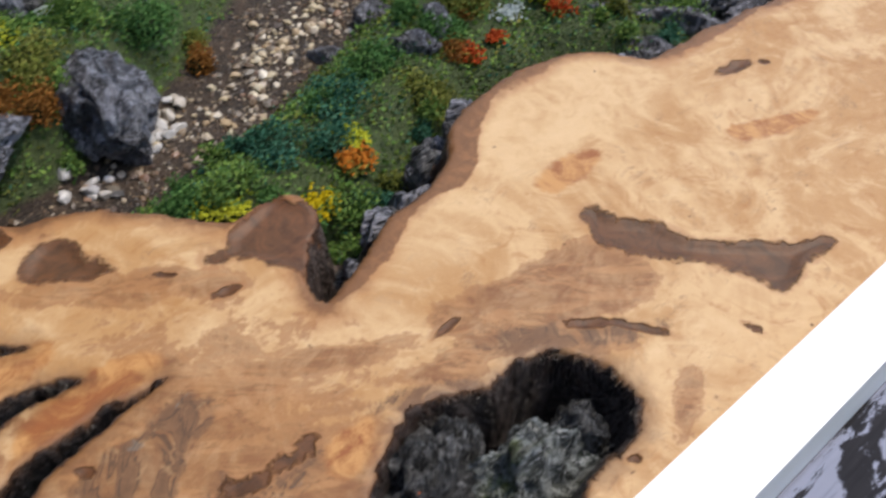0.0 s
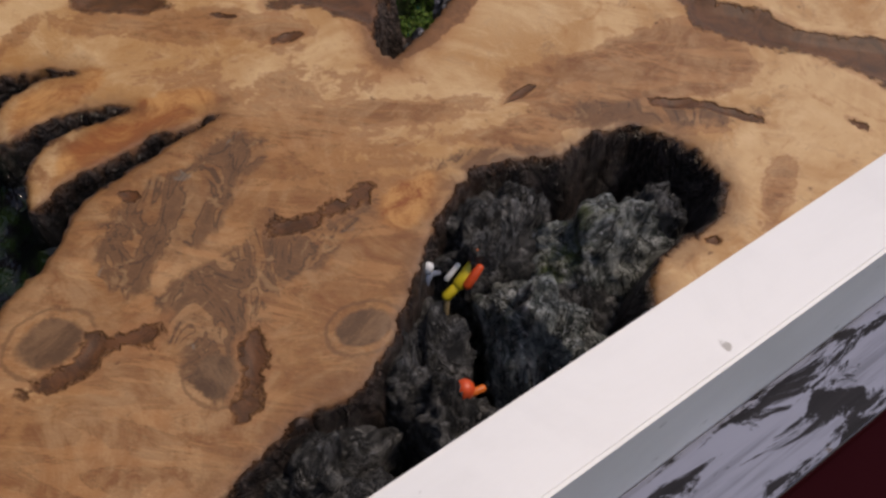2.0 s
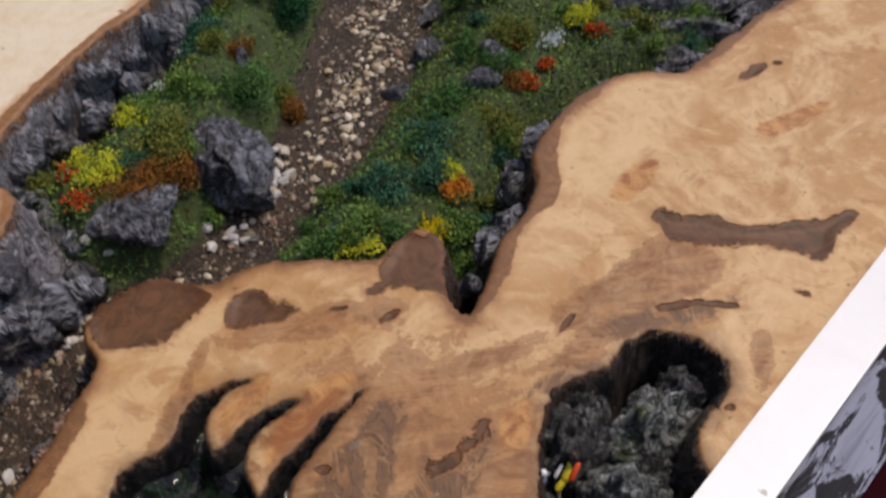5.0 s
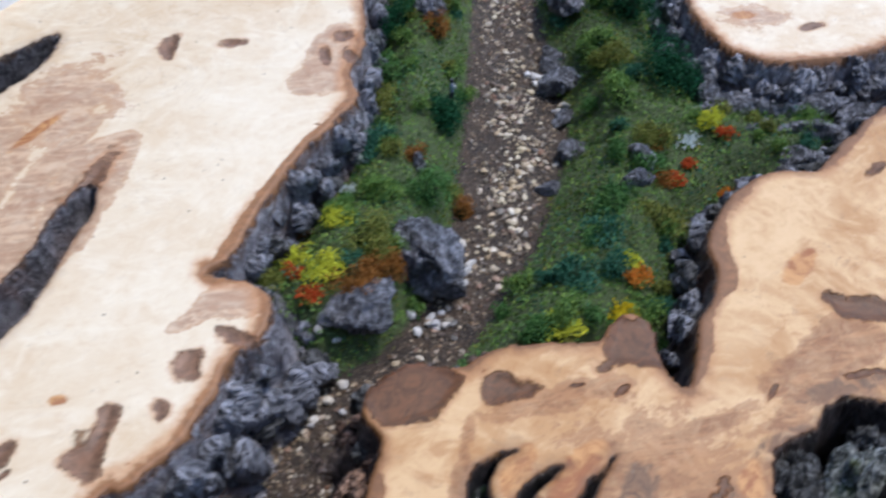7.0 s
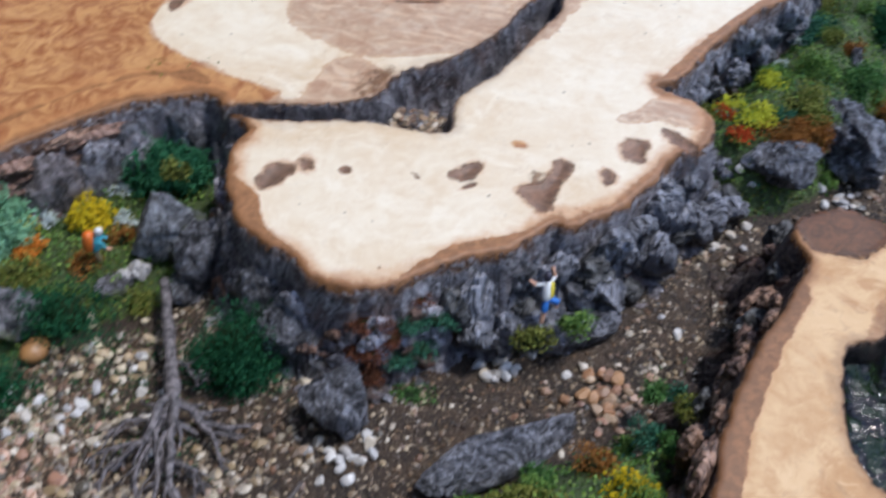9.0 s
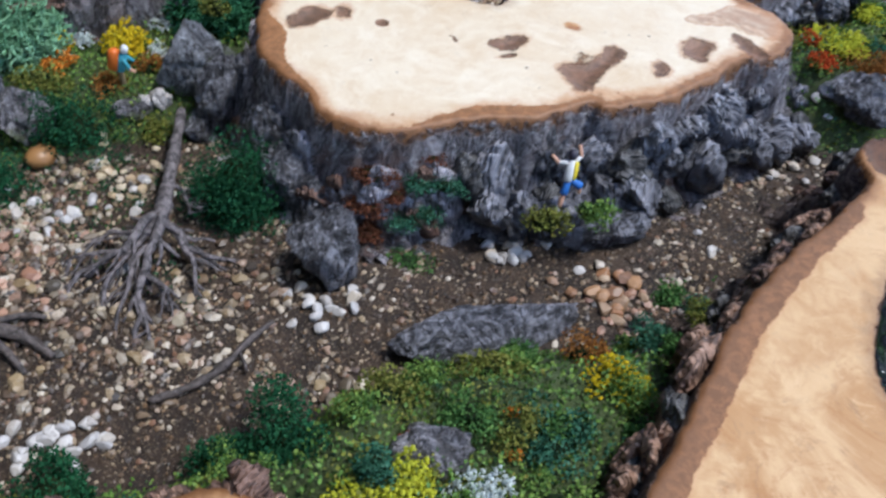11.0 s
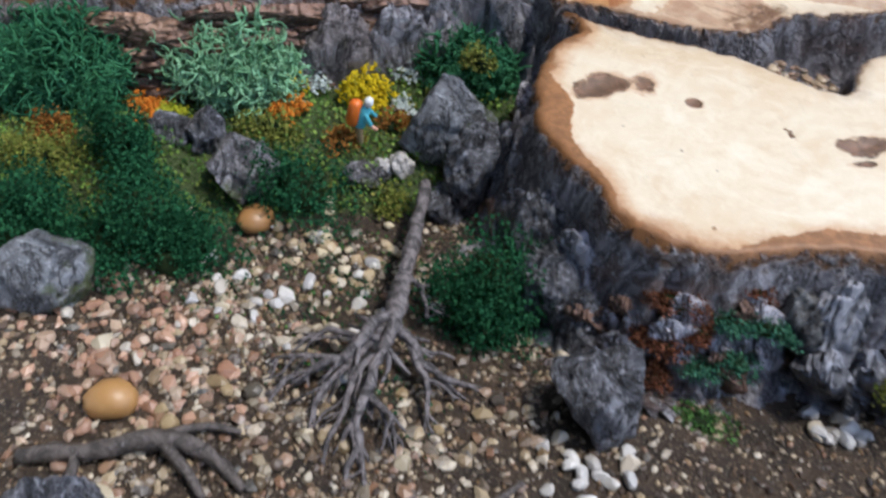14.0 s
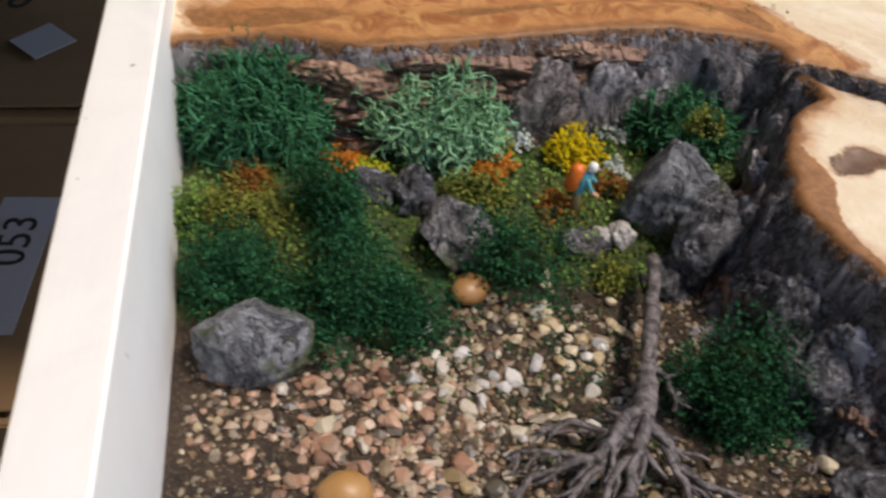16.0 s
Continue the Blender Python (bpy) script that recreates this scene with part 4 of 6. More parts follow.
rock(-404, 119, 16, 11, 25, 30, 108, ROCK_MOSS, label="large grey-green angular boulder beside the hiker", rough=0.14)
rock(-385, 112, 10, 9, 26, 70, 109, label="dark grey rock against the bark")
rock(-391, 102, 8, 7, 9, 10, 110)
rock(-449, 66, 11, 9, 14, 10, 111, ROCK_LIGHT, label="rounded pale grey boulder among bushes")
rock(-468, 70, 6, 6, 14, 40, 112)
rock(-479, 66, 8, 5, 9, 10, 113)
rock(-418, 92, 7, 5, 6, 30, 114, ROCK_LIGHT)
rock(-409, 101, 4, 3.5, 7, 0, 115, STONES_WHITE, "white stone beside the hiker figurine")
rock(-414, 97, 3, 3, 5, 0, 116, STONES_WHITE, "white stone beside the hiker figurine")
rock(-468, 2, 15, 12, 24, 50, 117, ROCK_MOSS, label="grey boulder with a patch of yellow-green moss", rough=0.16)
# bark chunks of the ledge under the pale slab
for k, (x, y, a, b, h) in enumerate([(-255, 127, 11, 8, 26), (-268, 118, 10, 7, 22), (-237, 143, 9, 8, 20), (-224, 152, 10, 8, 18), (-340, 84, 10, 9, 26), (-352, 95, 9, 8, 30), (-368, 108, 9, 8, 26), (-330, 78, 9, 7, 18), (-285, 108, 9, 6, 12), (-376, 118, 7, 7, 28), (-205, 160, 8, 8, 20)]):
    rock(x, y, a, b, h, 33 * k, 130 + k, label="grey rugged bark chunk below the slab's edge", rough=0.34)
# plates of bark between the two right-hand slabs, on the far side of the bank
for k, (x, y, a, b, h, t) in enumerate([(75, 338, 16, 7, 12, 10), (100, 330, 18, 6, 13, -8), (128, 330, 18, 6, 12, 5), (85, 312, 15, 6, 12, 12), (112, 308, 17, 7, 13, -5), (95, 292, 16, 6, 10, 0), (120, 290, 14, 6, 9, 10), (150, 322, 14, 6, 10, 25), (140, 306, 10, 6, 12, 30), (72, 350, 10, 6, 12, 60), (75, 296, 10, 5, 8, 10)]):
    rock(x, y, a, b, h, t, 150 + k, label="dark layered bark plate between the slabs", rough=0.3, z=22, name="bark_plate")
# bark face of the back slab, above the lichen
for k, (x, y, a, b, h, t, m) in enumerate([(-457, 126, 15, 6, 33, 43, BARK_MAUVE), (-441, 144, 12, 7, 32, 40, BARK_GREY), (-430, 152, 10, 6, 30, 40, BARK_GREY), (-482, 112, 15, 7, 33, 45, BARK_BROWN), (-506, 92, 16, 7, 33, 38, BARK_BROWN), (-530, 76, 16, 7, 33, 38, BARK_BROWN), (-432, 158, 11, 7, 31, 30, ROCK), (-416, 170, 11, 7, 31, 20, ROCK), (-474, 124, 10, 7, 31, 45, BARK_BROWN), (-552, 60, 14, 7, 32, 40, BARK_BROWN)]):
    rock(x, y, a, b, h, t, 170 + k, m, "brown-grey cracked bark plate on the back slab", rough=0.2, z=8, name="bark_plate")
# rugged bark chunks, part of the slabs' edges
CHUNKS = {}


def bark_chunk(parent, x, y, z, turn, kind, size, lean, shape=(1, 1, 1.15)):
    if kind not in CHUNKS:
        m = (ROCK, ROCK, BARK_BROWN, ROCK_LIGHT, ROCK, ROCK_BLACK, BARK_GREY, BARK_GREY, BARK_GREY, BARK_TAN)[kind]
        CHUNKS[kind] = rock_mesh("bark_chunk", 1.05, 0.75, 0.95, 900 + kind, m, level=4, rough=0.34, facets=6)
    ob = under(new("bark_chunk", CHUNKS[kind]), parent)
    ob.matrix_world = pose(x * MM, y * MM, z * MM, lean, 0, turn) @ Matrix.Diagonal((size * shape[0], size * shape[1], size * shape[2], 1))


def chunk_row(parent, outline, first, last, every, seed, kinds, out=(4, 15), zs=(6, 30), size=(4.5, 9.0), layered=False, steep=False):
    """Chunks along the outline from its point number first to number last."""
    rng = random.Random(seed)
    pts = outline[first:last + 1]
    for (ax, ay), (bx, by) in zip(pts[:-1], pts[1:]):
        length = math.hypot(bx - ax, by - ay)
        for k in range(max(1, round(length / every))):
            t = (k + rng.random()) / max(1, round(length / every))
            off = rng.uniform(*out)
            px, py = -(by - ay) / length, (bx - ax) / length
            x, y = ax + (bx - ax) * t + px * off, ay + (by - ay) * t + py * off
            drop = (off - out[0]) / (out[1] - out[0])
            z = zs[1] - (zs[1] - zs[0]) * drop + rng.uniform(-4, 2)
            if in_box(np.array(x), np.array(y)) > 8:
                if layered:
                    along = math.degrees(math.atan2(by - ay, bx - ax)) + rng.uniform(-9, 9)
                    bark_chunk(parent, x, y, z, along, rng.choice(kinds), rng.uniform(*size), rng.uniform(-8, 8), (2.3, 0.75, 0.55))
                elif steep:
                    along = math.degrees(math.atan2(by - ay, bx - ax)) + rng.uniform(-30, 30)
                    bark_chunk(parent, x, y, z - 3, along, rng.choice(kinds), rng.uniform(*size), rng.uniform(-14, 14), (rng.uniform(0.9, 1.6), 0.75, rng.uniform(0.9, 1.5)))
                else:
                    bark_chunk(parent, x, y, z, rng.uniform(0, 360), rng.choice(kinds), rng.uniform(*size), rng.uniform(-25, 25))


chunk_row(slab_l, L_EDGE, 1, 10, 7.0, 1, (0, 1, 4, 5), out=(3, 11), zs=(18, 34), size=(4, 7))
chunk_row(slab_l, L_EDGE, 10, 20, 3.6, 2, (0, 1, 4, 5), out=(3, 18))
chunk_row(slab_l, L_EDGE, 20, 29, 2.4, 3, (6, 7, 8, 6, 2), out=(3, 13), zs=(4, 30), size=(3.0, 6.0), steep=True)
chunk_row(slab_l, L_EDGE, 31, 35, 2.2, 4, (2, 2, 2, 9), out=(1, 9), zs=(14, 42), size=(4.0, 8.0), layered=True)
chunk_row(slab_a, A_EDGE, 3, 14, 5.0, 5, (0, 1, 5, 4), out=(-3, -11), zs=(22, 36), size=(3.5, 7))
chunk_row(slab_a, A_EDGE, 21, 28, 5.0, 6, (2, 5, 5, 2), out=(-2, -9), zs=(10, 34), size=(3.5, 7))
chunk_row(slab_a, A_EDGE, 28, 36, 3.6, 9, (2, 9, 9, 9, 5), out=(-1, -9), zs=(16, 40), size=(3.5, 7.5), steep=True)
chunk_row(slab_t, T_EDGE, 0, 7, 4.5, 7, (0, 1, 4), out=(-4, -16), zs=(18, 34), size=(4, 8))
chunk_row(slab_b, B_EDGE, 0, 10, 5.0, 8, (2, 9, 9), out=(1, 6), zs=(24, 44), size=(3.5, 6.5))

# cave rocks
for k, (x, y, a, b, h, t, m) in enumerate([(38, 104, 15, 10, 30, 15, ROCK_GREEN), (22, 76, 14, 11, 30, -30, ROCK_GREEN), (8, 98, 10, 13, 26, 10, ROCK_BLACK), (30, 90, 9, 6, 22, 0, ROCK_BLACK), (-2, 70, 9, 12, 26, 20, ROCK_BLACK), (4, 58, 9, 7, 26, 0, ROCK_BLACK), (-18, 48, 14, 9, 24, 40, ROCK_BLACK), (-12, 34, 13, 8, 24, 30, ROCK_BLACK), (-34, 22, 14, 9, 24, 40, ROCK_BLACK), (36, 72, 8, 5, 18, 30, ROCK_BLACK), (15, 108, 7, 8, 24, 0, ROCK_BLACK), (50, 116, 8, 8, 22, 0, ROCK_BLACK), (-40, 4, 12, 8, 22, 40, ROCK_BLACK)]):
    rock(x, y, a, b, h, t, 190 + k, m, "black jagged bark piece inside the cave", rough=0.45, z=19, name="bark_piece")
# pond bed stones
rock(-104, 80, 5, 4, 7, 0, 215, STONES_TAN, "tan stone under dark resin", z=24)
rock(-110, 72, 3.5, 3, 6, 0, 216, STONES_TAN, "tan stone under dark resin", z=24)
rock(-106, 50, 9, 7, 18, 20, 217, STONES_TAN, "wet tan wood stub at the pond's edge", z=32, rough=0.15)


def pebble_cloud(n, pick, size, seed, flat=0.7, z=None):
    """Many small stones as one mesh: a twisted icosahedron each."""
    rng = np.random.default_rng(seed)
    base_v, base_f = ico(1)
    xy = pick(n, rng)
    n = len(xy)
    z = ground_height(xy[:, 0], xy[:, 1]) if z is None else np.full(n, z) + rng.uniform(-3, 1.5, n)
    s = size[0] + (size[1] - size[0]) * rng.random(n) ** 2.2
    axes = np.stack([s * rng.uniform(0.8, 1.35, n), s * rng.uniform(0.7, 1.1, n), s * rng.uniform(0.45, flat, n)], 1)
    a = rng.uniform(0, 6.283, n)
    jit = 1 + rng.uniform(-0.42, 0.22, (n, len(base_v), 1))
    p = base_v[None] * jit * axes[:, None]
    x = p[..., 0] * np.cos(a)[:, None] - p[..., 1] * np.sin(a)[:, None] + xy[:, 0, None]
    y = p[..., 0] * np.sin(a)[:, None] + p[..., 1] * np.cos(a)[:, None] + xy[:, 1, None]
    zz = p[..., 2] + (z + axes[:, 2] * 0.35)[:, None]
    verts = np.stack([x, y, zz], -1).reshape(-1, 3) * MM
    faces = (base_f[None] + (np.arange(n) * len(base_v))[:, None, None]).reshape(-1, 3)
    return verts, faces


ROAD = [(-11, 520), (-27, 414), (-37, 351), (-51, 315), (-67, 271), (-88, 240), (-111, 212), (-150, 185), (-185, 140), (-215, 100), (-255, 78), (-290, 40), (-330, 10), (-380, -20), (-430, -40)]


def road_distance(x, y):
    best = np.full(np.shape(x), 1e9)
    for (ax, ay), (bx, by) in zip(ROAD[:-1], ROAD[1:]):
        ex, ey = bx - ax, by - ay
        t = np.clip(((x - ax) * ex + (y - ay) * ey) / (ex * ex + ey * ey), 0, 1)
        best = np.minimum(best, np.hypot(x - ax - t * ex, y - ay - t * ey))
    return best


def in_region(weight, x0, y0, x1, y1):
    def pick(n, rng):
        x, y = rng.uniform(x0, x1, n), rng.uniform(y0, y1, n)
        ok = (rng.random(n) < weight(x, y)) & (in_box(x, y) > 4)
        return np.stack([x[ok], y[ok]], 1)
    return pick


def open_ground(x, y):
    m = np.zeros_like(x)
    for poly in (BANK_L, BANK_R, BANK_B, BANK_H):
        m = np.maximum(m, smooth(-4, 4, -signed(poly, x, y, 3)))
    return 1 - m


def gravel(name, material, n, weight, region, size, seed, label):
    v, f = pebble_cloud(n, in_region(weight, *region), size, seed)
    ob = new(name, mesh_from(name, v, f, material, shade=False))
    tagged(ob, label, "gravel", kind="stuff")


gravel("gravel", STONES_MIXED, 9500, lambda x, y: open_ground(x, y) * smooth(24, 8, road_distance(x, y)) * smooth(175, 240, y) * np.clip(0.45 + 1.2 * fbm(x / 13, y / 13, 0, 27), 0.08, 1), (-130, 180, 40, 520), (0.7, 2.6), 1, "tan and grey gravel on the miniature track")
gravel("gravel", STONES_MIXED, 22000, lambda x, y: open_ground(x, y) * np.clip(0.35 + 1.2 * fbm(x / 18, y / 18, 0, 5), 0.1, 0.95), (-520, -90, -140, 220), (0.5, 1.9), 2, "fine brown grit on the dry valley floor")
gravel("gravel", STONES_TAN, 5600, lambda x, y: open_ground(x, y) * mask([(-410, 38, 22, 26, -40), (-416, 70, 14, 18, 40)], x, y) ** 1.5 * np.clip(0.5 + 1.2 * fbm(x / 9, y / 9, 0, 25), 0.05, 1), (-480, -60, -320, 110), (0.7, 2.3), 3, "pale tan gravel around the driftwood root")
gravel("gravel", STONES_MIXED, 9000, lambda x, y: open_ground(x, y) * mask([(-405, 20, 46, 50, -40), (-390, -10, 46, 26, 30), (-350, 15, 26, 26, 0)], x, y) * np.clip(0.35 + 1.1 * fbm(x / 11, y / 11, 0, 26), 0.04, 1), (-490, -70, -310, 110), (0.8, 2.6), 8, "mixed brown and grey gravel on the dry valley floor")
gravel("gravel", STONES_PINK, 5200, lambda x, y: mask([(-432, 0, 34, 20, 40), (-205, 88, 12, 14, 0)], x, y) ** 1.6, (-480, -50, -170, 125), (1.2, 2.8), 4, "pinkish broken gravel on the valley floor")
gravel("gravel", STONES_CREAM, 3000, lambda x, y: open_ground(x, y) * smooth(17, 5, road_distance(x, y)) * smooth(240, 270, y) * np.clip(0.3 + 1.6 * fbm(x / 12, y / 12, 0, 28), 0.05, 1), (-110, 230, 20, 520), (0.9, 2.5), 12, "cream and pinkish stones lying along the track")
gravel("gravel", GRIT, 110000, lambda x, y: open_ground(x, y) * np.clip(0.75 + fbm(x / 14, y / 14, 0, 15), 0.3, 1), (-540, -90, 40, 520), (0.4, 1.25), 6, "dark brown grit and wood crumbs on the soil")


PEBBLE_MESHES = {}


def pebble(x, y, size, material, label, seed, z=None, flat=0.7):
    key = (material.name, seed % 6)
    if key not in PEBBLE_MESHES:
        v, f = ico(2)
        v = v * (1 + 0.22 * fbm(v[:, 0] * 1.3, v[:, 1] * 1.3, v[:, 2] * 1.3 + seed % 4 * 7, 5, 3))[:, None]
        cuts = random.Random(seed)
        for _ in range(0 if material.name.startswith("ochre") else 7):
            nrm = np.array([cuts.gauss(0, 1) for _ in range(3)])
            nrm /= np.linalg.norm(nrm)
            v -= np.clip(v @ nrm - cuts.uniform(0.5, 0.8), 0, None)[:, None] * nrm
        PEBBLE_MESHES[key] = mesh_from("pebble", v * MM, f, material, shade=material.name.startswith("ochre"))
    rng = random.Random(seed)
    ob = new("pebble", PEBBLE_MESHES[key])
    zz = (gz(x, y) if z is None else z) + size * flat * 0.5
    ob.matrix_world = pose(x * MM, y * MM, zz * MM, rng.uniform(-15, 15), rng.uniform(-15, 15), rng.uniform(0, 360)) @ Matrix.Diagonal((size * rng.uniform(0.95, 1.3), size * rng.uniform(0.8, 1.05), size * flat, 1))
    tagged(ob, label, "pebble", "pebbles on the valley floor")


def scatter_pebbles(spots, material, label, count, spread, size, seed):
    rng = random.Random(seed)
    for k in range(count):
        x, y = spots[k % len(spots)]
        px, py = x + rng.gauss(0, spread), y + rng.gauss(0, spread)
        if in_box(px, py) > 6:
            pebble(px, py, rng.uniform(*size), material, label, seed + k)


scatter_pebbles([(-313, 39), (-306, 37), (-299, 43), (-297, 52), (-310, 36), (-303, 40)], STONES_WHITE, "small white pebble at the foot of the pointed rock", 16, 3.2, (2.0, 3.2), 300)
scatter_pebbles([(-259, 92), (-251, 95), (-248, 102), (-255, 91)], STONES_WHITE, "white pebble in a pile under the bark ledge", 15, 3, (2.0, 3.4), 330)
scatter_pebbles([(-362, -46), (-353, -45), (-347, -40), (-341, -34), (-350, -40)], STONES_WHITE, "white pebble in a pile beside grey rock", 28, 4.5, (1.7, 3.1), 360)
scatter_pebbles([(-90, 256), (-96, 250), (-88, 262)], STONES_WHITE, "white pebble piled beside the dark rock", 12, 3.2, (2.0, 3.4), 390)
scatter_pebbles([(-107, 228), (-113, 225)], STONES_WHITE, "white pebble piled beside the dark rock", 9, 3, (2.0, 3.4), 410)
scatter_pebbles([(-5, 376), (-14, 405), (-12, 395), (-18, 412)], STONES_WHITE, "white pebble along the gravel track", 14, 4, (2.0, 3.2), 430)
scatter_pebbles([(-410, 40), (-395, 30), (-420, 20), (-430, 40), (-400, 55), (-385, 60), (-440, 20)], STONES_WHITE, "white pebble on the dry valley floor", 48, 14, (1.5, 3.2), 4500)
scatter_pebbles([(-400, -20), (-380, -10), (-360, 0), (-350, 40), (-330, 30), (-420, 0)], STONES_TAN, "tan pebble on the dry valley floor", 40, 14, (1.4, 3.3), 5000)
scatter_pebbles([(-432, 0), (-445, -8), (-420, 12), (-440, 10), (-425, -22), (-410, -8)], STONES_PINK, "pinkish broken pebble on the dry valley floor", 38, 10, (1.5, 3.2), 5200)
scatter_pebbles([(-410, 68), (-402, 62), (-398, 74), (-418, 62)], STONES_CREAM, "cream pebble below the hiker figurine", 22, 6, (1.5, 2.6), 5400)
scatter_pebbles([(-52, 300), (-46, 318), (-58, 285), (-40, 335), (-30, 400)], STONES_CREAM, "cream stone on the gravel track", 24, 8, (1.4, 2.6), 5600)
scatter_pebbles([(-91, 262), (-93, 255), (-88, 270), (-86, 276)], STONES_WHITE, "white pebble piled beside the dark rock", 14, 2.5, (2.2, 3.4), 5700)
scatter_pebbles([(-157, 205), (-166, 182), (-162, 160), (-170, 190), (-155, 157), (-185, 135), (-215, 95)], STONES_WHITE, "white pebble between the slabs", 16, 6, (1.6, 3.2), 550)
scatter_pebbles([(-278, 16), (-288, 8), (-270, 20)], STONES_TAN, "tan pebble at the edge of the moss", 9, 4, (2.0, 3.4), 580)
scatter_pebbles([(-212, 84), (-222, 90), (-205, 95)], STONES_ORANGE, "orange pebble beside the flat rock", 20, 6, (2.0, 3.6), 600)
pebble(-435, 58, 5.4, STONE_OCHRE, "large smooth glossy ochre pebble", 700, flat=0.75)
pebble(-419, -17, 6.6, STONE_OCHRE, "large smooth glossy ochre pebble", 701, flat=0.8)
pebble(-334, 73, 3.8, STONES_WHITE, "white flat pebble on brown soil", 702)
pebble(-327, 69, 3.4, STONES_WHITE, "white flat pebble on brown soil", 703)
pebble(-304, 60, 4.4, STONES_TAN, "tan pebble against the pointed rock", 704)
rngp = random.Random(5)
for k in range(8):
    pebble(-312 + rngp.uniform(-12, 10), 197 + rngp.uniform(-7, 6), rngp.uniform(2, 3.2), STONES_WHITE, "white pebble lying in the crevice of the slab", 720 + k, z=33)


def crevice_crumbs(n, rng):
    t = rng.random(n)
    far = rng.random(n) < 0.25
    x = np.where(far, -310 + rng.uniform(-14, 14, n), -394 + 72 * t)
    y = np.where(far, 198 + rng.uniform(-9, 8, n), 171 + 10 * t + rng.uniform(-4.5, 3.5, n))
    return np.stack([x, y], 1)


v, f = pebble_cloud(520, crevice_crumbs, (0.8, 2.6), 91, z=36.0)
tagged(new("gravel", mesh_from("gravel", v, f, CRUMBS)), "brown and tan crumbs filling the slab's crevice", "gravel", kind="stuff")


# ---------------------------------------------------------------- plants
def flakes(points, size, rng, up=0.4):
    """Small leaf quads of random turn at the points."""
    n = len(points)
    a = rng.normal(size=(n, 3))
    a[:, 2] += up * rng.random(n)
    a /= np.linalg.norm(a, axis=1)[:, None]
    b = np.cross(a, rng.normal(size=(n, 3)))
    b /= np.linalg.norm(b, axis=1)[:, None]
    s = size * rng.uniform(0.6, 1.3, n)[:, None]
    p = points
    v = np.stack([p - b * s * 0.38, p + a * s * 0.5 - b * 0.1 * s, p + b * s * 0.38 + a * s * 0.1, p - a * s * 0.5], 1)
    v[:, 1] += np.cross(a, b) * s * 0.25
    return v.reshape(-1, 3), np.arange(4 * n).reshape(-1, 4)


def grains(points, size, rng):
    """Small rounded blossoms: an octahedron each."""
    n = len(points)
    o = np.array([(1, 0, 0), (-1, 0, 0), (0, 1, 0), (0, -1, 0), (0, 0, 1), (0, 0, -1)], float)
    f = np.array([(0, 2, 4), (2, 1, 4), (1, 3, 4), (3, 0, 4), (2, 0, 5), (1, 2, 5), (3, 1, 5), (0, 3, 5)])
    s = size * rng.uniform(0.6, 1.25, (n, 1, 1)) * rng.uniform(0.75, 1.25, (n, 6, 1))
    t = rng.uniform(0, 6.283, n)
    q = o[None] * s
    x = q[..., 0] * np.cos(t)[:, None] - q[..., 1] * np.sin(t)[:, None]
    y = q[..., 0] * np.sin(t)[:, None] + q[..., 1] * np.cos(t)[:, None]
    v = np.stack([x, y, q[..., 2]], -1) + points[:, None]
    return v.reshape(-1, 3), (f[None] + 6 * np.arange(n)[:, None, None]).reshape(-1, 3)


def dome(n, rx, ry, h, rng, lumps=5, shell=0.5):
    """Points in an uneven clump: several overlapping lobes, mostly near the surface."""
    cx, cy = rng.uniform(-0.6, 0.6, lumps) * rx, rng.uniform(-0.6, 0.6, lumps) * ry
    lr = rng.uniform(0.42, 0.78, lumps)
    k = rng.integers(0, lumps, n)
    d = rng.normal(size=(n, 3))
    d /= np.linalg.norm(d, axis=1)[:, None]
    d[:, 2] = np.abs(d[:, 2])
    r = (shell + (1 - shell) * rng.random(n)) * lr[k]
    return np.stack([cx[k] + d[:, 0] * r * rx, cy[k] + d[:, 1] * r * ry, d[:, 2] * r * h * 1.5], 1)


def bush(x, y, rx, ry, h, material, label, seed, size=1.9, density=1.0, z=None, name="bush", category="bush"):
    """A clump of many small leaves round a near-black core that paints in its inner shade."""
    rng = np.random.default_rng(seed)
    h, size = h * 1.3, size * 0.66
    root = empty(name, x, y, (gz(x, y) if z is None else z) - 1.0)
    n = int(density * 7.0 * (rx * ry + rx * h + ry * h) / size**2) + 60
    v, f = flakes(dome(n, rx, ry, h, rng, 7, 0.45), size, rng)
    under(new("foliage", mesh_from("foliage", v * MM, f, material)), root)
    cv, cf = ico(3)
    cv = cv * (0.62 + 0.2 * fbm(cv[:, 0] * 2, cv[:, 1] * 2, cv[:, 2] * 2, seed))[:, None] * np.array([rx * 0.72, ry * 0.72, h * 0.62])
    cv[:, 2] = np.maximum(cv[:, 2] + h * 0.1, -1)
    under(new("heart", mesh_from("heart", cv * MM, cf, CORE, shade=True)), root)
    return tagged(root, label, category, "bushes of the miniature valley")


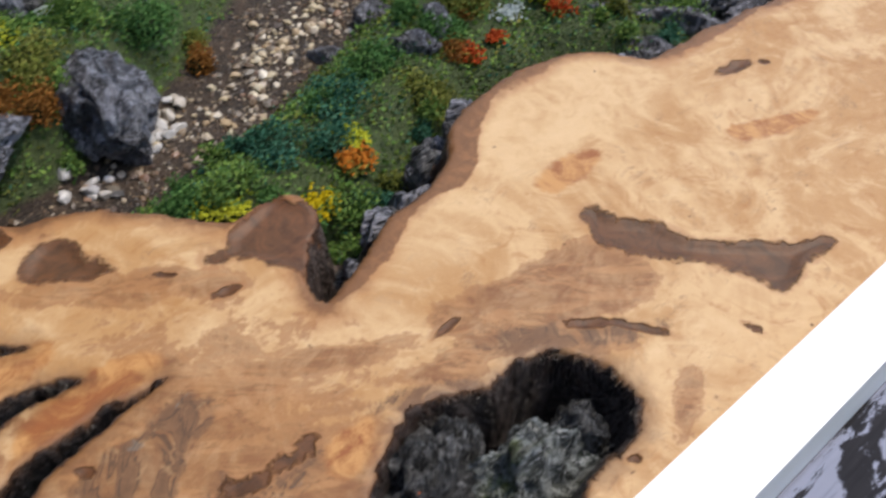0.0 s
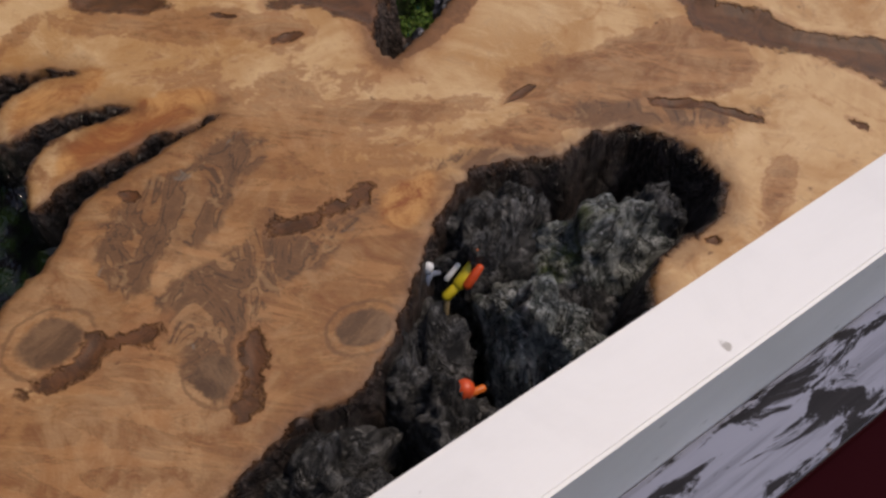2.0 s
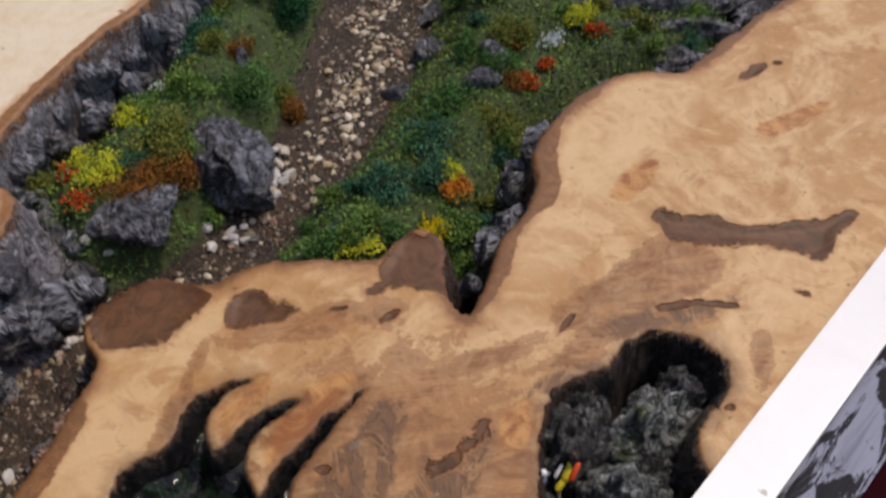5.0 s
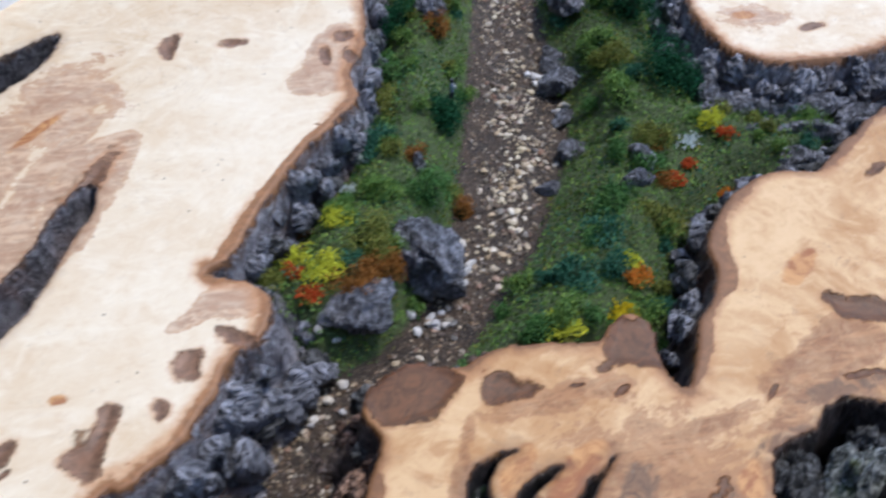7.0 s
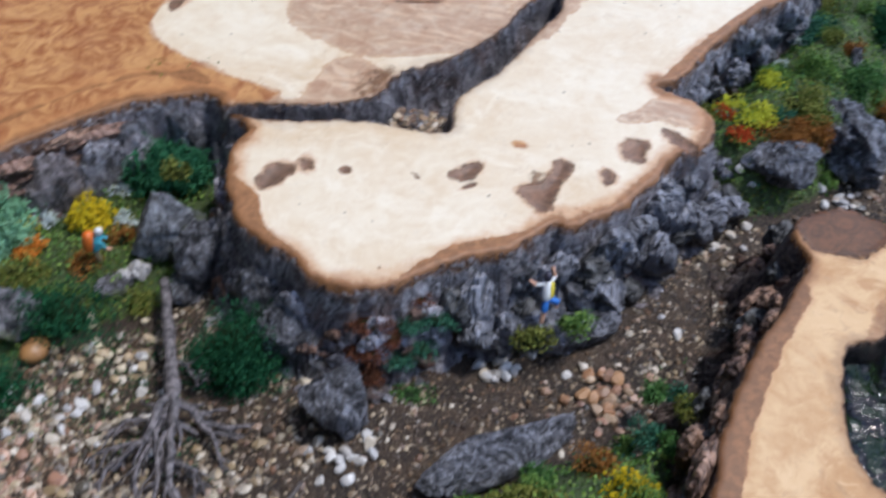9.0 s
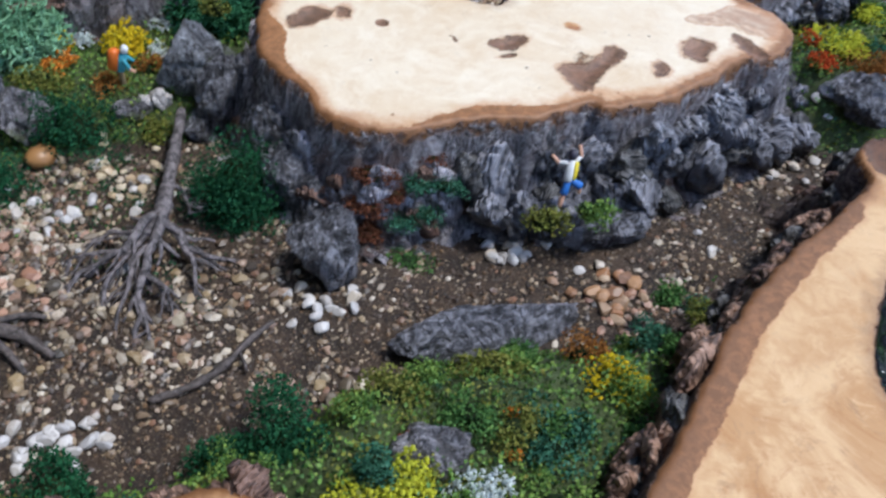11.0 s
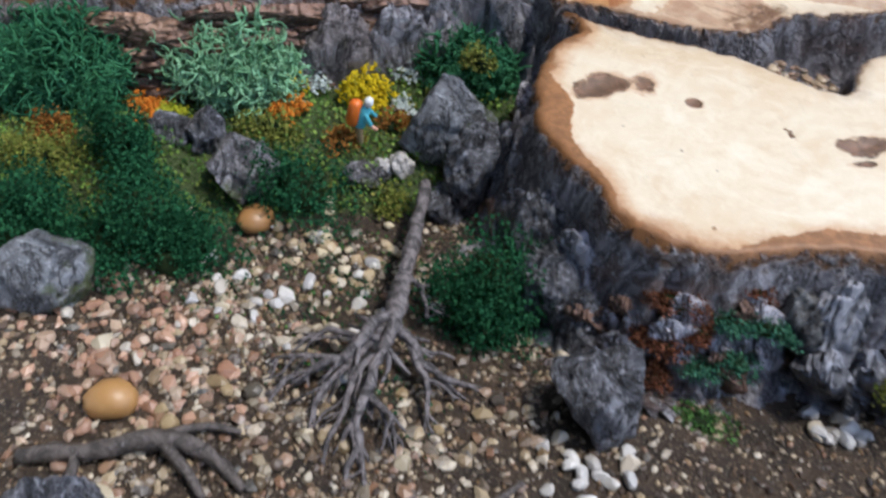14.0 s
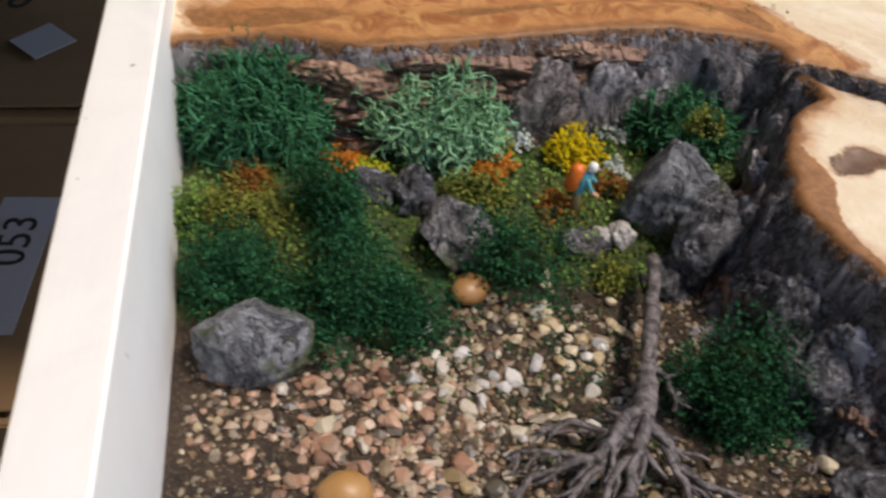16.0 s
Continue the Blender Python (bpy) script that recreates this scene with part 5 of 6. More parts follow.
def flower(x, y, r, h, material, label, seed, z=None, leaf=None):
    """A low tuft with blossoms on top."""
    rng = np.random.default_rng(seed)
    root = empty("flower_tuft", x, y, (gz(x, y) if z is None else z) - 0.5)
    v, f = flakes(dome(int(10 * r * r / 2) + 60, r * 0.95, r * 0.95, h * 0.75, rng), 1.6, rng)
    under(new("foliage", mesh_from("foliage", v * MM, f, leaf or MOSS_OLIVE)), root)
    r, h = r * 1.25, h * 1.25
    p = dome(int(9.0 * r * r) + 25, r, r * 0.9, h * 0.8, rng, 16, 0.55)
    p = p[p[:, 2] > h * 0.25]
    v, f = grains(p, 0.72, rng)
    under(new("blossom", mesh_from("blossom", v * MM, f, material)), root)
    return tagged(root, label, "flowers", "flowering tufts")


def lichen(x, y, rx, ry, h, material, label, seed, strands=220):
    """A springy lichen clump of thin forking strands."""
    rng = np.random.default_rng(seed)
    root = empty("lichen_bush", x, y, gz(x, y) - 1)
    verts, faces = [], []
    ring = np.array([(math.cos(a), math.sin(a)) for a in (0, 2.094, 4.189)])

    def strand(p, d, length, r, forks):
        pts, rad = [p], [r]
        for k in range(5):
            d = d + rng.normal(0, 0.42, 3)
            d[2] += 0.05
            d /= np.linalg.norm(d)
            p = p + d * length / 5
            pts.append(p)
            rad.append(r * (1 - 0.13 * (k + 1)))
        base = len(verts)
        for q, s in zip(pts, rad):
            e = np.cross(d, (0.3, 0.2, 1.0))
            e /= np.linalg.norm(e) + 1e-9
            g = np.cross(d, e)
            for u, w in ring:
                verts.append(q + (e * u + g * w) * s)
        for k in range(5):
            for m in range(3):
                faces.append((base + 3 * k + m, base + 3 * k + (m + 1) % 3, base + 3 * k + 3 + (m + 1) % 3, base + 3 * k + 3 + m))
        if forks:
            for k in (2, 3, 5):
                strand(pts[k], d + rng.normal(0, 1.0, 3), length * 0.7, r * 0.8, forks - 1)

    for _ in range(strands):
        a, q = rng.uniform(0, 6.283), math.sqrt(rng.random()) * 0.92
        p = np.array([math.cos(a) * q * rx, math.sin(a) * q * ry, rng.uniform(0.1, 0.8) * h * (1 - 0.5 * q)])
        out = np.array([math.cos(a) * q, math.sin(a) * q, 0.55])
        strand(p, out / np.linalg.norm(out), rng.uniform(0.24, 0.42) * h * 0.8, 0.8, 1)
    under(new("strand_tangle", mesh_from("strand_tangle", np.array(verts) * MM, faces, material, shade=True)), root)
    cv, cf = ico(3)
    cv = cv * (0.6 + 0.2 * fbm(cv[:, 0] * 2, cv[:, 1] * 2, cv[:, 2] * 2, seed))[:, None] * np.array([rx * 0.9, ry * 0.9, h * 0.75])
    cv[:, 2] = np.maximum(cv[:, 2] + h * 0.1, -1)
    under(new("heart", mesh_from("heart", cv * MM, cf, material, shade=True)), root)
    return tagged(root, label, "lichen", "lichen bushes")


def ground_cover(material, n, weight, region, size, seed, label, lift=2.2):
    rng = np.random.default_rng(seed)
    xy = in_region(weight, *region)(n, rng)
    z = ground_height(xy[:, 0], xy[:, 1]) + (rng.random(len(xy)) ** 1.5 * lift + 0.6) * np.clip(1 + 2.2 * fbm(xy[:, 0] / 6, xy[:, 1] / 6, 0, seed, 3), 0.15, 3)
    v, f = flakes(np.column_stack([xy, z]), size * 0.8, rng, 0.8)
    tagged(new("moss", mesh_from("moss", v * MM, f, material)), label, "moss", kind="stuff")


def banked(*polys):
    def weight(x, y):
        m = np.zeros_like(x)
        for p in polys:
            m = np.maximum(m, smooth(-1, 7, -signed(p, x, y, 3)))
        return m
    return weight


def patchy(base, scale, seed, lo=-0.05, hi=0.25):
    return lambda x, y: base(x, y) * smooth(lo, hi, fbm(x / scale, y / scale, 0, seed))


UP = (-215, 165, 130, 520)
LOW = (-400, -120, -165, 80)
HIK = (-600, -20, -360, 190)
ground_cover(MOSS, 52000, banked(BANK_L, BANK_R), UP, 2.0, 1, "green moss turf on the upper banks", 3.0)
ground_cover(MOSS_OLIVE, 20000, patchy(banked(BANK_L, BANK_R), 22, 7), UP, 1.9, 2, "olive moss turf on the upper banks", 3.6)
ground_cover(TEAL_GREEN, 16000, patchy(banked(BANK_L, BANK_R), 20, 8, 0.08, 0.3), UP, 1.9, 3, "blue-green moss turf on the upper banks", 4.2)
ground_cover(MOSS, 26000, banked(BANK_B), LOW, 2.0, 4, "green moss turf on the lower bank", 3.0)
ground_cover(MOSS_OLIVE, 16000, patchy(banked(BANK_B), 20, 9), LOW, 1.9, 5, "olive moss turf on the lower bank", 3.4)
ground_cover(TEAL_GREEN, 9000, patchy(banked(BANK_B), 18, 10, 0.1, 0.3), LOW, 1.9, 6, "blue-green moss turf on the lower bank", 3.6)
ground_cover(MOSS, 32000, banked(BANK_H), HIK, 1.9, 7, "green moss turf round the hiker figurine", 2.6)
ground_cover(MOSS_OLIVE, 14000, patchy(banked(BANK_H), 18, 11), HIK, 1.9, 8, "olive moss turf round the hiker figurine", 3.2)
ground_cover(DARK_GREEN, 26000, lambda x, y: mask([(-440, 45, 20, 12, 30), (-400, 50, 30, 16, 0), (-425, 35, 34, 18, 20), (-405, 66, 22, 14, 0), (-380, 30, 26, 16, 0), (-350, 60, 14, 8, 0)], x, y) ** 2 * smooth(-0.1, 0.3, fbm(x / 7, y / 7, 0, 44)), (-480, 10, -320, 110), 1.4, 10, "dark green turf dust between the pebbles", 1.4)
ground_cover(MID_GREEN, 9500, lambda x, y: mask([(-405, 72, 26, 20, 30), (-440, 45, 22, 16, 30), (-310, 90, 22, 8, 20), (-385, 70, 20, 16, 0), (-420, 30, 26, 14, 20), (-290, 100, 14, 8, 20), (-183, 95, 8, 14, 0), (-400, 45, 30, 18, 0)], x, y) ** 1.6 * 0.75, (-480, 10, -170, 150), 1.5, 9, "thin green turf dusted over gravel", 1.2)

# upper banks
B_DARK, B_MID, B_RUST = "dense dark green foam-leaf bush", "mid green foam-leaf bush on moss", "rust-brown dried tuft of foam leaves"
bush(-95, 447, 15, 17, 18, DARK_GREEN, B_DARK, 1)
bush(-78, 366, 14, 17, 17, DARK_GREEN, B_DARK, 2)
bush(55, 368, 17, 26, 24, DARK_GREEN, B_DARK, 3)
bush(48, 430, 14, 18, 20, DARK_GREEN, B_DARK, 4)
bush(-105, 405, 14, 16, 12, MID_GREEN, B_MID, 5)
bush(-112, 372, 12, 14, 11, MOSS_OLIVE, "olive green low bush on the bank", 6)
bush(-100, 300, 14, 14, 12, MID_GREEN, B_MID, 7)
bush(-125, 300, 12, 12, 10, MOSS, B_MID, 8)
bush(-135, 265, 14, 12, 9, MOSS_OLIVE, "olive green low bush on the bank", 9)
bush(-185, 250, 14, 14, 9, MOSS, B_MID, 10)
bush(-118, 338, 12, 10, 9, TEAL_GREEN, "blue-green low bush on the bank", 11)
bush(-172, 202, 8, 11, 14, MOSS_OLIVE, "olive moss tuft at the slab's tip", 12)
bush(-183, 207, 4, 6, 9, TEAL_GREEN, "blue-green tuft at the slab's tip", 13)
bush(15, 400, 10, 24, 9, MOSS, B_MID, 14)
bush(20, 350, 9, 20, 8, MOSS, B_MID, 15)
bush(-20, 248, 12, 12, 8, TEAL_GREEN, "blue-green low bush on the bank", 16)
bush(-40, 225, 14, 12, 8, TEAL_GREEN, "blue-green low bush on the bank", 17)
bush(-10, 268, 13, 12, 9, MID_GREEN, B_MID, 18)
bush(10, 255, 13, 14, 8, MOSS_OLIVE, "olive green low bush on the bank", 19)
bush(-60, 198, 15, 8, 8, MID_GREEN, B_MID, 20)
bush(-85, 190, 14, 7, 6, MOSS, B_MID, 21)
bush(-15, 205, 10, 9, 8, MOSS, B_MID, 22)
bush(-60, 240, 12, 10, 7, MOSS, B_MID, 23)
bush(85, 315, 9, 9, 8, MOSS_OLIVE, "olive green low bush on the bank", 24, z=32)
for k, (x, y, r, h) in enumerate([(-143, 241, 14, 11), (-127, 247, 9, 11), (-180, 268, 8, 8), (-169, 281, 11, 7), (-102, 323, 7, 8), (-81, 298, 8, 10), (-72, 434, 9, 12), (26, 311, 8, 7), (20, 285, 9, 6)]):
    bush(x, y, r, r, h, RUST, B_RUST, 40 + k, size=1.6)
TUFTS = ((MOSS, "small green moss tuft on the bank"), (MOSS_OLIVE, "small olive moss tuft on the bank"), (TEAL_GREEN, "small blue-green moss tuft on the bank"), (MID_GREEN, "small bright green moss tuft on the bank"), (MOSS, "small green moss tuft on the bank"))


def tufts(poly, count, seed, radius=(4.5, 9.5)):
    rng = random.Random(seed)
    p = np.array(poly, float)
    done = 0
    while done < count:
        x, y = rng.uniform(p[:, 0].min(), p[:, 0].max()), rng.uniform(p[:, 1].min(), p[:, 1].max())
        if float(signed(poly, np.array(x), np.array(y), 3)) < -4 and in_box(x, y) > 8:
            material, label = rng.choice(TUFTS)
            r = rng.uniform(*radius)
            bush(x, y, r, r * rng.uniform(0.7, 1.2), r * rng.uniform(0.7, 1.1), material, label, seed + done, size=1.6, z=gz(x, y) + 2)
            done += 1


tufts(BANK_L, 46, 2000)
tufts(BANK_R, 56, 2100)
tufts(BANK_B, 22, 2200)
F_Y, F_R, F_O, F_W = "lime-yellow flowering tuft on the moss", "small red flowering tuft on the moss", "orange flowering tuft on the moss", "white flowering tuft on the moss"
for k, (x, y, r, h, m, lab) in enumerate([(-146, 280, 7, 7, LIME, F_Y), (-168, 260, 8, 7, LIME, F_Y), (-155, 246, 9, 8, LIME, F_Y), (-145, 317, 6, 6, LIME, F_Y), (-169, 249, 5, 6, RED, F_R), (-164, 232, 5.5, 6, RED, F_R), (60, 318, 7.5, 9, LIME, F_Y), (64, 307, 5, 7, RED, F_R),
                                         (57, 278, 5.5, 6, ORANGE, F_O), (27, 282, 5, 6, RED, F_R), (38, 290, 4, 5, RED, F_R), (-13, 218, 6, 6, ORANGE, F_O), (-15, 228, 6, 6, LIME, F_Y), (-24, 203, 7, 7, YELLOW, "bright yellow flowering tuft on the moss"), (-55, 199, 8, 6, LIME, F_Y), (43, 307, 6, 5, WHITE, F_W),
                                         (-126, 327, 6, 5, WHITE, F_W), (-144, 328, 4, 5, WHITE, F_W), (-138, 306, 4, 4, WHITE, F_W)]):
    flower(x, y, r, h, m, lab, 60 + k)
# lower bank
for k, (x, y, r, h, m, lab) in enumerate([(-200, 38, 7.5, 8, YELLOW, "bright yellow flowering tuft on the moss"), (-244, -19, 8, 7, LIME, F_Y), (-255, -30, 8, 6, LIME, F_Y), (-226, -15, 8, 6, WHITE, F_W), (-225, 14, 2.4, 4, ORANGE, F_O), (-221, 2, 2.2, 4, ORANGE, F_O), (-213, -20, 3, 4, ORANGE, F_O), (-252, -6, 1.8, 4, RED, F_R)]):
    flower(x, y, r, h, m, lab, 100 + k)
bush(-283, -16, 20, 17, 15, DARK_GREEN, B_DARK, 120)
bush(-302, -26, 14, 12, 12, DARK_GREEN, B_DARK, 121)
bush(-338, -56, 15, 12, 14, DARK_GREEN, B_DARK, 122)
bush(-372, -80, 18, 13, 15, DARK_GREEN, B_DARK, 123)
bush(-395, -88, 13, 11, 16, DARK_GREEN, B_DARK, 124)
bush(-213, 12, 15, 14, 8, TEAL_GREEN, "blue-green low bush on the bank", 125)
bush(-205, -10, 12, 12, 8, MOSS, B_MID, 126)
bush(-216, -28, 10, 9, 8, TEAL_GREEN, "blue-green low bush on the bank", 127)
bush(-236, 28, 15, 8, 7, MOSS_OLIVE, "olive grassy tuft behind the flat rock", 128, size=2.2)
bush(-213, 52, 10, 8, 9, RUST, B_RUST, 129, size=1.6)
bush(-200, 68, 6, 6, 6, MOSS, B_MID, 130)
bush(-262, 6, 12, 10, 6, MOSS_OLIVE, "olive grassy tuft in the moss", 131)
bush(-183, 92, 5, 9, 8, TEAL_GREEN, "blue-green tuft at the bark", 132)
bush(-243, 99, 10, 7, 7, MOSS_OLIVE, "yellow-green moss pad under the climbing figurine", 133, z=22)
bush(-229, 109, 9, 7, 7, MOSS, "yellow-green moss pad on the rock", 134, z=25)
for k, (x, y, z, r, m) in enumerate([(-194, 86, 20, 7, MID_GREEN), (-182, 80, 26, 6, MOSS_OLIVE), (-196, 68, 18, 7, TEAL_GREEN), (-186, 64, 22, 6, MID_GREEN), (-190, 30, 24, 7, MID_GREEN), (-188, 8, 24, 7, MOSS)]):
    bush(x, y, r, r, r * 0.8, m, "green moss clump against the brown bark", 300 + k, z=z, size=1.6)
# growth on the bark face below the pale slab
R_PAD, G_PAD = "rust-red moss pad on the bark face", "blue-green moss pad on the bark face"
for k, (x, y, z, a, b, h, m, lab) in enumerate([(-305, 84, 33, 9, 6, 4, RUST_RED, R_PAD), (-305, 79, 22, 8, 6, 4, RUST_RED, R_PAD), (-303, 75, 11, 8, 6, 4, RUST_RED, R_PAD), (-312, 82, 18, 6, 5, 4, RUST_RED, R_PAD), (-291, 98, 37, 10, 4, 3, RUST_RED, R_PAD), (-296, 84, 26, 6, 5, 3, RUST_RED, R_PAD),
                                                 (-291, 90, 29, 8, 5, 4, TEAL_GREEN, G_PAD), (-281, 96, 27, 9, 5, 4, TEAL_GREEN, G_PAD), (-294, 82, 15, 8, 5, 4, TEAL_GREEN, G_PAD), (-284, 88, 18, 6, 5, 3, TEAL_GREEN, G_PAD), (-286, 74, 5, 11, 7, 3, MID_GREEN, "green moss pad at the foot of the bark")]):
    bush(x, y, a, b, h, m, lab, 135 + k, z=z, size=1.5)
# round the hiker
bush(-355, 78, 29, 25, 27, DARK_GREEN, B_DARK, 140)
bush(-460, 34, 23, 19, 24, DARK_GREEN, B_DARK, 141)
bush(-482, 48, 13, 11, 24, DARK_GREEN, B_DARK, 142)
bush(-464, 20, 20, 12, 15, DARK_GREEN, B_DARK, 164)
bush(-445, 28, 14, 10, 13, DARK_GREEN, B_DARK, 165)
bush(-488, 6, 15, 11, 14, DARK_GREEN, B_DARK, 166)
bush(-443, 38, 14, 11, 15, DARK_GREEN, B_DARK, 157)
bush(-492, 16, 18, 14, 17, DARK_GREEN, B_DARK, 143)
bush(-430, 74, 18, 15, 16, DARK_GREEN, B_DARK, 144)
bush(-502, 28, 16, 13, 14, MOSS_OLIVE, "light olive cushion bush", 145)
bush(-515, 20, 9, 9, 13, MOSS, B_MID, 146)
bush(-452, 86, 12, 9, 9, MOSS_OLIVE, "olive grassy tuft beside a boulder", 147, size=2.2)
bush(-406, 88, 8, 7, 6, MOSS_OLIVE, "yellow-green moss pad beside white stones", 148)
bush(-430, 96, 8, 8, 5, RUST, B_RUST, 149)
bush(-516, 82, 8, 9, 12, RUST, B_RUST, 150, size=1.6)
bush(-510, 42, 13, 8, 8, RUST, B_RUST, 151, size=1.6)
bush(-422, 113, 7, 6, 7, RUST, B_RUST, 152, size=1.6)
bush(-432, 188, 10, 9, 14, MOSS_OLIVE, "olive bush on the back slab's bark", 153, z=34)
bush(-412, 196, 12, 9, 14, MID_GREEN, B_MID, 154, z=34)
bush(-395, 192, 9, 8, 12, MID_GREEN, B_MID, 155, z=32)
bush(-404, 140, 6, 5, 8, MOSS_OLIVE, "olive moss tuft on the boulder", 156, z=36)
lichen(-533, 64, 26, 21, 35, LICHEN_DARK, "deep green springy lichen bush against the board", 160, 1500)
lichen(-487, 103, 25, 20, 33, LICHEN_LIGHT, "pale mint-green springy lichen bush", 161, 1500)
lichen(-509, 90, 11, 10, 26, LICHEN_LIGHT, "pale mint-green springy lichen sprig", 162, 200)
lichen(-417, 153, 16, 12, 26, LICHEN_DARK, "green springy lichen bush below the bark", 163, 420)
for k, (x, y, r, h, m, lab) in enumerate([(-498, 73, 8, 8, ORANGE, F_O), (-455, 97, 6, 8, ORANGE, F_O), (-464, 108, 5, 10, YELLOW, "bright yellow flowering tuft on the moss"), (-439, 121, 9.5, 12, YELLOW, "bright yellow flowering tuft on the moss"), (-459, 116, 5, 8, WHITE, F_W), (-434, 142, 5, 8, WHITE, F_W), (-424, 124, 4.5, 7, WHITE, F_W), (-487, 72, 6, 6, LIME, F_Y)]):
    flower(x, y, r, h, m, lab, 170 + k)


# ---------------------------------------------------------------- driftwood
def tube(points, radii, seed, sides=8):
    """A knobbly tapered branch along points, in mm."""
    p = np.array(points, float)
    steps = 5
    q, r = [], []
    for k in range(len(p) - 1):
        a, b, c, d = p[max(k - 1, 0)], p[k], p[k + 1], p[min(k + 2, len(p) - 1)]
        for s in range(steps):
            t = s / steps
            q.append(0.5 * (2 * b + (c - a) * t + (2 * a - 5 * b + 4 * c - d) * t * t + (3 * b - a - 3 * c + d) * t**3))
            r.append(radii[k] * (1 - t) + radii[k + 1] * t)
    q.append(p[-1])
    r.append(radii[-1])
    q, r = np.array(q), np.array(r)
    tan = np.gradient(q, axis=0)
    tan /= np.linalg.norm(tan, axis=1)[:, None] + 1e-9
    e = np.cross(tan, (0.12, 0.2, 1.0))
    e /= np.linalg.norm(e, axis=1)[:, None] + 1e-9
    g = np.cross(tan, e)
    ang = np.arange(sides) / sides * 2 * math.pi
    rad = r[:, None] * (1 + 0.42 * vnoise(np.cos(ang)[None] * 1.5 + q[:, :1] * 0.35, np.sin(ang)[None] * 1.5 + q[:, 1:2] * 0.35, seed))
    v = q[:, None] + (e[:, None] * np.cos(ang)[None, :, None] + g[:, None] * np.sin(ang)[None, :, None]) * rad[..., None]
    n = len(q)
    f = [(k * sides + m, k * sides + (m + 1) % sides, (k + 1) * sides + (m + 1) % sides, (k + 1) * sides + m) for k in range(n - 1) for m in range(sides)]
    f.append(tuple(range(sides))[::-1])
    f.append(tuple((n - 1) * sides + m for m in range(sides)))
    return v.reshape(-1, 3), f


def branch_thing(name, limbs, material, label, on_ground=True):
    root = empty(name, 0, 0, 0)
    for k, (part_name, pts, radii) in enumerate(limbs):
        pts = [(x, y, gz(x, y) + h if on_ground else h) for x, y, h in pts]
        v, f = tube(pts, radii, k * 3.7)
        under(new(part_name, mesh_from(part_name, v * MM, f, material, shade=True)), root)
    return tagged(root, label, "driftwood")


def root_limbs():
    """A crooked trunk that splits into a hanging fan of forking roots; heights over the plan's zero."""
    out = [("trunk", [(-396, 97, 17), (-392, 90, 18), (-384, 73, 17), (-376, 57, 16), (-370, 44, 17)], [1.7, 2.1, 2.3, 2.7, 2.7])]
    main = [([(-371, 46, 17), (-373, 33, 17), (-378, 24, 13), (-385, 16, 9), (-387, 8, 5)], 2.7, 0.6),
            ([(-371, 43, 16), (-372, 28, 14), (-374, 20, 11), (-371, 10, 6)], 2.0, 0.6),
            ([(-370, 45, 17), (-366, 30, 15), (-362, 20, 13), (-356, 11, 9), (-346, 1, 5)], 3.0, 0.7),
            ([(-371, 47, 16), (-361, 43, 13), (-353, 41, 10), (-345, 45, 6)], 2.4, 0.8),
            ([(-363, 43, 13), (-353, 37, 11), (-346, 26, 5)], 1.6, 0.6),
            ([(-363, 23, 13), (-353, 21, 12), (-348, 19, 6)], 1.7, 0.6),
            ([(-358, 14, 10), (-355, 4, 7), (-350, -4, 5)], 1.5, 0.5),
            ([(-376, 26, 14), (-387, 22, 11), (-394, 18, 7)], 1.5, 0.5),
            ([(-370, 38, 16), (-380, 35, 13), (-388, 33, 9), (-393, 27, 6)], 1.7, 0.5),
            ([(-377, 61, 16), (-370, 59, 14), (-366, 55, 11)], 1.3, 0.6),
            ([(-367, 33, 15), (-367, 20, 12), (-364, 8, 8), (-360, 0, 5)], 1.7, 0.5)]
    rng = random.Random(14)
    for pts, r0, r1 in main:
        k = len(pts) - 1
        r0 *= 0.72
        bent = [pts[0]]
        for (ax, ay, az), (bx, by, bz) in zip(pts[:-1], pts[1:]):
            bent += [((ax + bx) / 2 + rng.uniform(-1.8, 1.8), (ay + by) / 2 + rng.uniform(-1.8, 1.8), (az + bz) / 2 + rng.uniform(-1, 1.6)), (bx, by, bz)]
        pts, k = bent, len(bent) - 1
        out.append(("root", pts, [r0 + (r1 - r0) * j / k for j in range(k + 1)]))
        for j in range(1, k + 1):
            for _ in range(1 + j % 2):
                x, y, z = pts[j]
                heading = math.atan2(y - 44, x + 371) + rng.uniform(-0.9, 0.9)
                twig = [(x, y, z)]
                for _ in range(3):
                    heading += rng.uniform(-0.6, 0.6)
                    step = rng.uniform(2.0, 4.2)
                    x, y, z = x + math.cos(heading) * step, y + math.sin(heading) * step, max(4.5, z - rng.uniform(0.5, 3.0))
                    twig.append((x, y, z))
                r = 0.5 * (r0 + (r1 - r0) * j / k) + 0.15
                out.append(("rootlet", twig, [r, r * 0.8, r * 0.6, r * 0.35]))
    return out


branch_thing("driftwood_root", root_limbs(), DRIFTWOOD, "grey driftwood tree root with many forking roots", False)
branch_thing("twig", [("stem", [(-316, 28, 1), (-319, 16, 2), (-321, 4, 2), (-326, -6, 2), (-335, -17, 1.5)], [0.8, 1.2, 1.6, 1.5, 1.0]), ("spur", [(-320, 12, 2), (-315, 8, 3), (-313, 6, 2)], [0.9, 0.7, 0.4])], BLACKWOOD, "thin crooked grey twig lying on the soil")
